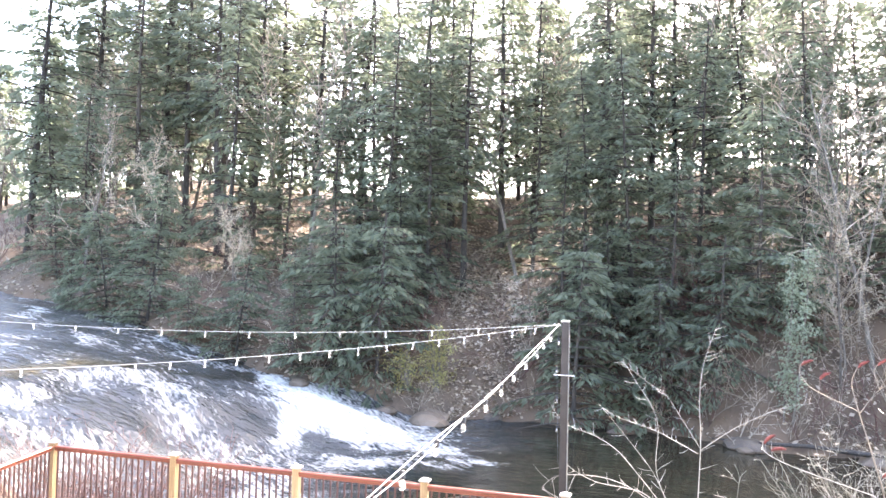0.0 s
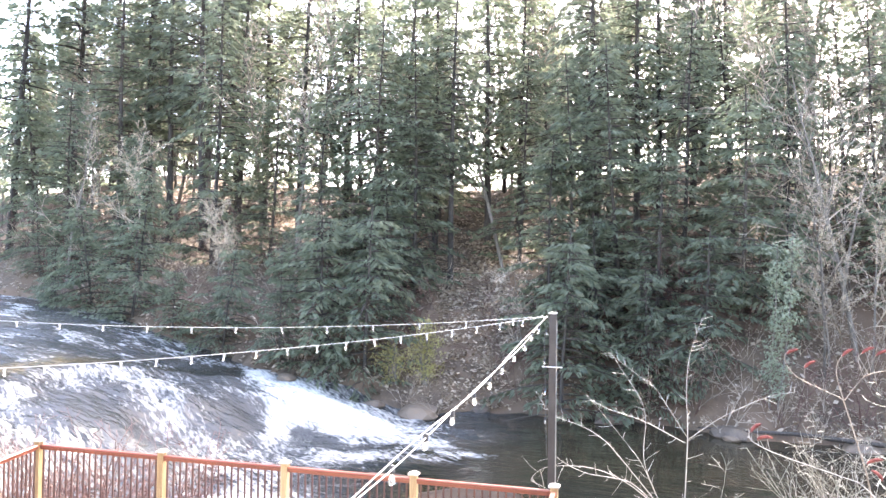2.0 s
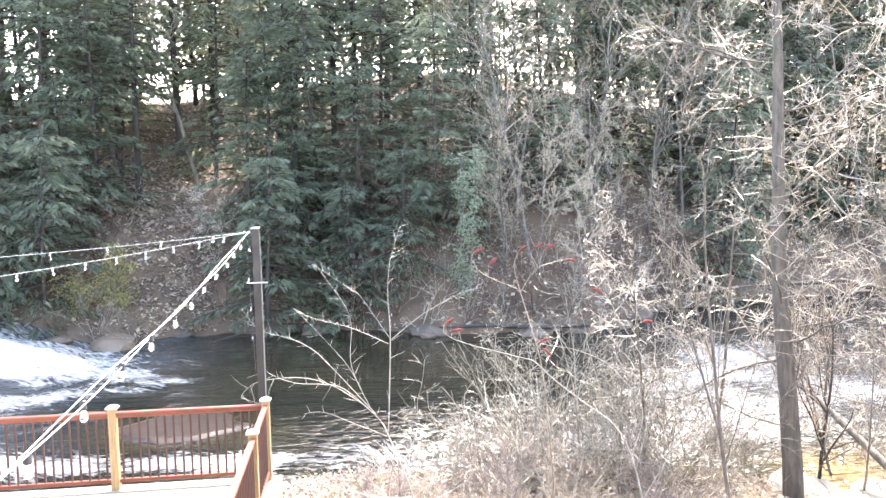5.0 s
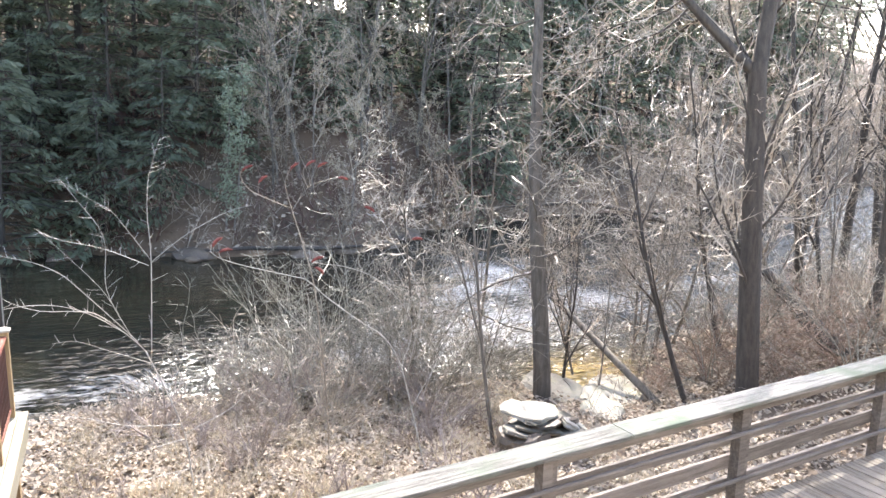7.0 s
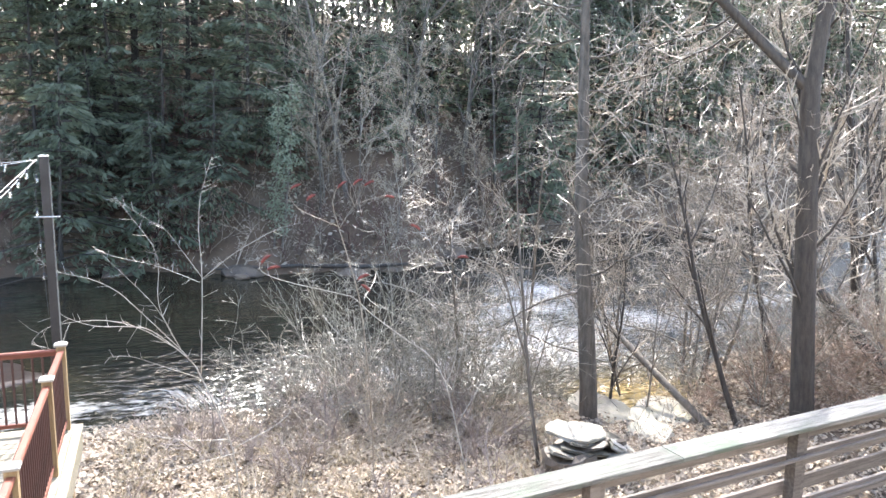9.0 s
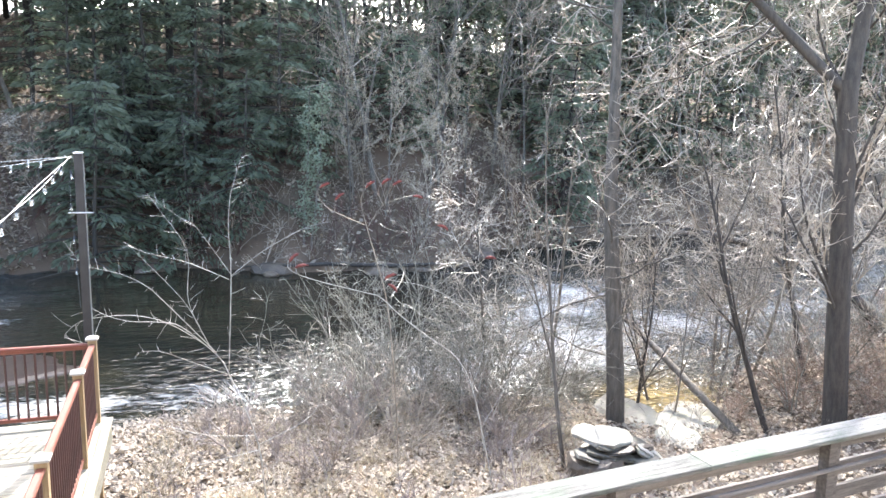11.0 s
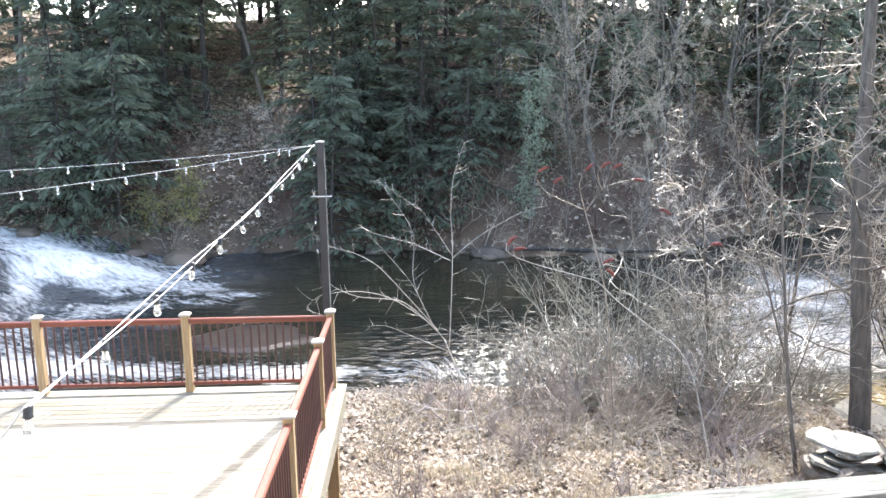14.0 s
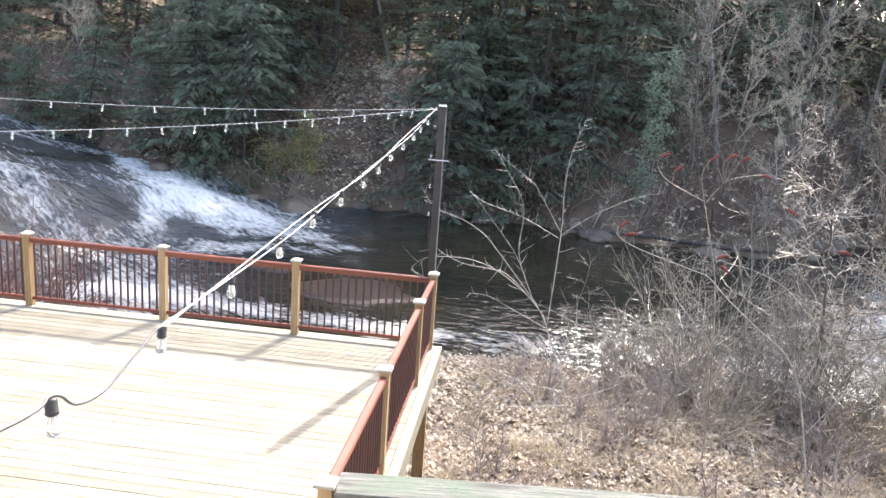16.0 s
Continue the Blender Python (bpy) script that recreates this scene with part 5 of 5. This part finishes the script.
curve_limb(wood, [(1.64, 1.36), (1.4, 1.74), (1.18, 2.06), (0.96, 2.21), (0.55, 2.51)], YS, 0.009, 0.004, rs, twigs)
curve_limb(wood, [(1.32, 0.32), (1.06, 0.95), (1.06, 1.68), (0.71, 2.27), (0.56, 2.5)], YS, 0.011, 0.004, rs, twigs, 0.35)
curve_limb(wood, [(1.62, 1.27), (1.26, 1.44), (0.98, 1.55), (0.48, 1.69), (0.23, 1.84)], YS, 0.009, 0.004, rs, twigs)
curve_limb(wood, [(1.2, 0.6), (1.0, 1.0), (0.7, 1.39), (0.3, 1.86)], YS, 0.009, 0.004, rs, twigs)
curve_limb(wood, [(1.65, 1.32), (2.08, 1.66), (2.49, 1.9), (2.75, 2.02), (3.06, 2.09)], YS, 0.011, 0.004, rs, twigs)
curve_limb(wood, [(1.99, -1.3), (2.66, -1.06), (2.92, -0.84), (2.95, -0.5)], YS, 0.014, 0.004, rs, twigs)
curve_limb(wood, [(1.95, -1.15), (1.25, -1.04), (0.69, -0.82), (0.44, -0.75)], YS, 0.014, 0.004, rs, twigs)
curve_limb(wood, [(2.0, -1.38), (1.16, -1.47), (0.26, -1.55)], YS, 0.013, 0.003, rs, twigs)
curve_limb(wood, [(2.03, -1.87), (1.2, -1.91), (0.25, -2.2)], YS, 0.013, 0.003, rs, twigs)
curve_limb(wood, [(1.9, gz), (1.75, -2.1), (1.86, -1.7), (1.8, -1.2), (1.7, -0.8)], YS, 0.010, 0.004, rs, twigs)
curve_limb(wood, [(1.78, -0.6), (2.03, -0.16), (2.0, 0.38)], YS, 0.008, 0.003, rs, twigs)
curve_limb(wood, [(1.57, -0.15), (1.08, 0.1), (0.65, 0.31), (0.35, 0.32)], YS, 0.009, 0.003, rs, twigs)
part("trunk", wood.mesh("trunk", PALEBARK, True), sapling)
tagged(part("crown", twigs.mesh("crown", PALEBARK), sapling), kind="stuff")


def fruit(parent, x, y, z, lean, size=0.19):
    """A drooping, hooked fruit head."""
    b = Build()
    p, a = Vector((x, y, z)), lean
    pts = [p.copy()]
    for k in range(6):
        p = p + Vector((math.sin(a), 0.15 * math.cos(a * 3), math.cos(a))) * (size / 6)
        pts.append(p.copy())
        a += 0.17 if lean > 0 else -0.17
    b.tube(pts, [0.007, 0.017, 0.024, 0.021, 0.024, 0.013, 0.003], 7)
    for i, q in enumerate(pts[1:6] * 9):
        r_ = random.Random(i * 13 + int(x * 100))
        b.spike(q, Vector((r_.gauss(0, 1), r_.gauss(0, 1), r_.gauss(0, 1))).normalized(), 0.036, 0.005)
    part("fruit_head", b.mesh("fruit_head", SUMAC), parent, "dark red fuzzy fruit head")


sumac = root("sumac", "bare sumac with dark red fruit heads", "sumac", "sumacs")
wood, twigs = Build(), Build()
YM = 2.4
gz = ground_at(4.3, YM)
curve_limb(wood, [(4.35, gz - 0.1), (4.3, -1.2), (4.14, 0.51), (3.94, 1.34), (3.77, 1.92), (3.68, 2.31), (3.76, 2.55)], YM, 0.024, 0.008, rs, None, bow=0, sides=6)
curve_limb(wood, [(3.75, 1.93), (3.26, 2.15), (3.08, 2.29), (3.0, 2.46), (3.06, 2.58)], YM, 0.012, 0.007, rs, None, bow=0)
curve_limb(wood, [(3.79, 1.9), (4.03, 2.24), (4.29, 2.34), (4.55, 2.4)], YM, 0.012, 0.007, rs, None, bow=0)
curve_limb(wood, [(4.03, 2.24), (3.96, 2.48), (4.02, 2.6)], YM, 0.009, 0.006, rs, None, bow=0)
curve_limb(wood, [(4.03, 2.24), (4.13, 2.45), (4.2, 2.58)], YM, 0.009, 0.006, rs, None, bow=0)
curve_limb(wood, [(3.26, 2.15), (3.27, 2.36)], YM, 0.008, 0.005, rs, None, bow=0)
part("trunk", wood.mesh("trunk", TWIG, True), sumac)
for x, z, a in ((3.76, 2.52, 0.5), (3.03, 2.52, 0.7), (4.52, 2.38, 1.35), (4.01, 2.57, 0.6), (4.19, 2.55, 0.7), (3.27, 2.33, 0.5)):
    fruit(sumac, x, YM, z, a)
arch = root("sumac", "arching bare sumac stem with drooping red fruit heads", "sumac", "sumacs")
wood, twigs = Build(), Build()
YA = 1.3
gz = ground_at(5.6, YA)
curve_limb(wood, [(5.66, gz - 0.1), (5.45, -1.4), (5.22, -0.5), (4.95, -0.01), (4.54, 0.31), (4.05, 0.71), (3.76, 0.99), (3.54, 1.07), (2.77, 1.3), (2.44, 1.46), (2.42, 1.6)], YA, 0.022, 0.007, rs, twigs, 0.25, bow=0.1, sides=6)
curve_limb(wood, [(5.22, -0.5), (5.4, 0.2), (4.92, 0.86), (4.41, 1.13), (3.98, 1.22), (3.8, 1.3)], YA, 0.011, 0.006, rs, twigs)
curve_limb(wood, [(5.4, -1.2), (6.1, 0.0), (5.94, 0.44), (5.2, 0.77), (4.87, 0.9)], YA, 0.011, 0.005, rs, twigs)
curve_limb(wood, [(5.3, -0.7), (5.5, 0.6), (5.0, 1.6), (4.78, 2.0)], YA, 0.010, 0.006, rs, twigs)
curve_limb(wood, [(5.6, -1.0), (6.2, 0.6), (6.0, 1.3), (5.57, 1.55)], YA, 0.010, 0.006, rs, twigs)
part("trunk", wood.mesh("trunk", PALEBARK, True), arch)
tagged(part("crown", twigs.mesh("crown", PALEBARK), arch), kind="stuff")
for x, z, a in ((2.42, 1.58, 0.4), (2.5, 1.5, 1.0), (3.8, 1.28, 0.8), (3.85, 1.2, 1.9), (4.76, 1.98, -0.7), (5.55, 1.52, -1.1)):
    fruit(arch, x, YA, z, a, 0.20)

# beech saplings that kept their tan leaves
def beech(seed, height):
    rng_, rn_ = random.Random(seed), np.random.default_rng(seed)
    ob = root("beech_sapling", "slender beech that kept its pale tan leaves", "tree", "beech saplings")
    w, tw = Build(), Build()
    pts, radii, dd_ = bend(Vector((0, 0, -0.2)), Vector((rng_.uniform(-.1, .1), 0, 1)), height, 0.06, 0.012, 10, rng_, 0.05, 0.02, w, 6)
    sprout(pts, radii, dd_, height, 0, rng_, w, tw, dict(BARE, twig_level=0))
    vs = np.array(tw.v)
    pick_ = vs[rn_.integers(0, len(vs), 2600)] + rn_.normal(0, 0.05, (2600, 3))
    al = rn_.normal(size=(2600, 3)) + np.array([0, 0, -0.6])
    al /= np.linalg.norm(al, axis=1)[:, None]
    sz = rn_.uniform(0.05, 0.11, 2600)
    v_, f_ = blades(pick_, al, sz, sz * 0.5, rn_)
    part("trunk", w.mesh("trunk", BARK, True), ob)
    part("crown", tw.mesh("crown", TWIG), ob)
    tagged(part("foliage", mesh_np("foliage", v_, f_, BUD), ob, "pale tan dead leaves"), kind="stuff")
    return ob


plant([beech(75, 8.0), beech(76, 6.0)], [(9.5, 23.8, 0), (12.4, 24.6, 0), (8.2, 24.6, 1), (14.5, 27.2, 0), (11.0, 22.6, 1), (17.0, 27.4, 1), (-21, 26.3, 1), (-27, 27.5, 0)], rng)

# light-green leafy evergreen shrub standing at the far shore
def leafy_shrub(label, x, y, height, stems, seed, material, per=30, leaf=(0.07, 0.15), wide=1.0):
    rn_, rng_ = np.random.default_rng(seed), random.Random(seed)
    ob = root("evergreen_shrub", label, "shrub", "leafy shrubs", m=stand(None, x, y))
    w = Build()
    base_, along_ = [], []
    for i in range(stems):
        q, rr, _ = bend(Vector((rng_.uniform(-.2, .2), 0, -0.1)), Vector((rng_.uniform(-.15, .15), rng_.uniform(-.1, .1), 1)), height * rng_.uniform(0.75, 1.05), 0.05, 0.015, 10, rng_, 0.05, 0.03, w, 5)
        for k in range(int(height * 6)):
            t = rng_.uniform(0.12, 1)
            a_ = min(int(t * 10), 9)
            p = q[a_].lerp(q[a_ + 1], rng_.random())
            q2, _, _ = bend(p, Vector((rng_.uniform(-1, 1), rng_.uniform(-1, 1), rng_.uniform(-.2, .4))), rng_.uniform(0.3, 0.95) * wide, 0.012, 0.005, 3, rng_, 0.2, 0.0, w, 3)
            for c in range(per):
                base_.append(tuple(q2[rng_.randint(1, 3)] + Vector((rng_.gauss(0, .12), rng_.gauss(0, .12), rng_.gauss(0, .12)))))
                along_.append(tuple(Vector((rng_.gauss(0, 1), rng_.gauss(0, 1), rng_.gauss(0, 1))).normalized()))
    base_, along_ = np.array(base_), np.array(along_)
    sz = rn_.uniform(*leaf, len(base_))
    v_, f_ = blades(base_, along_, sz, sz * 0.5, rn_)
    part("trunk", w.mesh("trunk", BARK, True), ob)
    tagged(part("foliage", mesh_np("foliage", v_, f_, material), ob), kind="stuff")


leafy_shrub("upright shrub with small pale green leaves", 5.8, 22.6, 7.8, 2, 72, BROADLEAF, 22, (0.09, 0.19), 0.6)
leafy_shrub("olive-yellow leafy shrub at the foot of the far bank", -8.7, 23.4, 3.2, 4, 73, OLIVELEAF, 24)
leafy_shrub("low olive leafy shrub at the water", -10.1, 23.3, 2.0, 4, 74, OLIVELEAF, 20)

# ---- fallen leaves and dry grass ----


def leaf_carpet(name, n, x0, x1, y0, y1, seed, size_lo, size_hi, test, material, label):
    r_ = np.random.default_rng(seed)
    x, y = r_.uniform(x0, x1, n), r_.uniform(y0, y1, n)
    ok = test(x, y)
    x, y = x[ok], y[ok]
    z = ground_level(x, y) + r_.uniform(0.005, 0.05, len(x))
    a = r_.uniform(0, 2 * np.pi, len(x))
    along_ = np.stack([np.cos(a), np.sin(a), r_.uniform(-0.6, 0.6, len(x))], 1)
    along_ /= np.linalg.norm(along_, axis=1)[:, None]
    s = r_.uniform(size_lo, size_hi, len(x))
    side = np.stack([-np.sin(a), np.cos(a), r_.uniform(-0.8, 0.8, len(x))], 1)
    b = np.stack([x, y, z], 1)
    mid_ = b + along_ * (s * 0.5)[:, None]
    up = np.array([0, 0, 1.0])
    w = (s * r_.uniform(0.25, 0.42, len(x)))[:, None]
    curl = (s * r_.uniform(-0.1, 0.25, len(x)))[:, None]
    vv = np.stack([b, mid_ + side * w + up * curl, b + along_ * s[:, None], mid_ - side * w + up * curl], 1).reshape(-1, 3)
    k = np.arange(len(x))[:, None] * 4
    ff = np.concatenate([k + np.array([[0, 1, 2]]), k + np.array([[0, 2, 3]])], 0)
    return tagged(new(name, mesh_np(name, vv, ff, material)), label, "leaf litter", kind="stuff")


def on_near_bank(x, y):
    return (y < near_shore(x) - 0.1)


leaf_carpet("leaf_litter", 95000, -2.5, 22, -4.6, 7.5, 81, 0.05, 0.125, on_near_bank, DEADLEAF, "tan and brown fallen leaves covering the bank")
leaf_carpet("hillside_leaves", 42000, -42, 42, 22, 52, 82, 0.14, 0.30, lambda x, y: y > far_shore(x) + 0.1, DEADLEAF, "brown fallen leaves on the wooded hillside")
leaf_carpet("clearing_leaves", 9000, -11.5, -3.5, 22.2, 36, 85, 0.12, 0.26, lambda x, y: (y > far_shore(x) + 0.2) & (x - 1.24 > -0.285 * (y + 9.5)) & (x - 1.24 < -0.185 * (y + 9.5)), DEADLEAF, "pale fallen leaves on the open strip of hillside")
rg = np.random.default_rng(83)
n = 15000
cx, cy = rg.uniform(0.3, 9.0, 420), rg.uniform(-4, 5.8, 420)
pick = rg.integers(0, 420, n)
gx, gy = cx[pick] + rg.normal(0, 0.14, n), cy[pick] + rg.normal(0, 0.14, n)
ok = on_near_bank(gx, gy)
gx, gy = gx[ok], gy[ok]
base = np.stack([gx, gy, ground_level(gx, gy) - 0.02], 1)
along = np.stack([rg.normal(0, 0.45, len(gx)), rg.normal(0, 0.45, len(gx)), np.ones(len(gx))], 1)
along /= np.linalg.norm(along, axis=1)[:, None]
size = rg.uniform(0.15, 0.55, len(gx))
v, f = blades(base, along, size, np.full(len(gx), 0.012), rg, 0.35)
tagged(new("dry_grass", mesh_np("dry_grass", v, f, DRYGRASS)), "straw-coloured dry grass on the near bank", "dry grass", kind="stuff")

n = 5200
gx, gy = rg.uniform(0.3, 16, n), rg.uniform(-4.2, 6.8, n)
ok = on_near_bank(gx, gy) & (lumps(gx * 0.9, gy * 0.9, 11) > -0.15)
gx, gy = gx[ok], gy[ok]
base = np.stack([gx, gy, ground_level(gx, gy) - 0.02], 1)
along = np.stack([rg.normal(0, 0.6, len(gx)), rg.normal(0, 0.6, len(gx)), np.full(len(gx), 0.8)], 1)
along /= np.linalg.norm(along, axis=1)[:, None]
size = rg.uniform(0.25, 1.0, len(gx))
v, f = blades(base, along, size, np.full(len(gx), 0.011), rg, 0.25)
tagged(new("dead_stems", mesh_np("dead_stems", v, f, WEED)), "thin grey-brown dead stems standing on the bank", "dead stems", kind="stuff")

# ---- boards of the deck and the boardwalk ----
rng = random.Random(91)
y = 0.02
while y > -11.3:
    cut = rng.choice((-3.9, -2.7, -4.9, -3.3))
    for x0, x1 in ((-7.9, cut - 0.003), (cut, 0.064)):
        part("plank", plank_mesh(x1 - x0, 0.137), deck, m=pose(x0, y - 0.137, rng.uniform(-0.0015, 0.0015)))
    y -= 0.1405
old_mesh = Build().box(0, -5.95, -0.04, 0.135, -0.06, 0.0, 0.005).mesh("board", WALKWOOD)
x = 0.32
while x < LEN - 0.14:
    part("board", old_mesh, boardwalk, m=pose(x, 0, rng.uniform(-0.003, 0.002)))
    x += 0.145
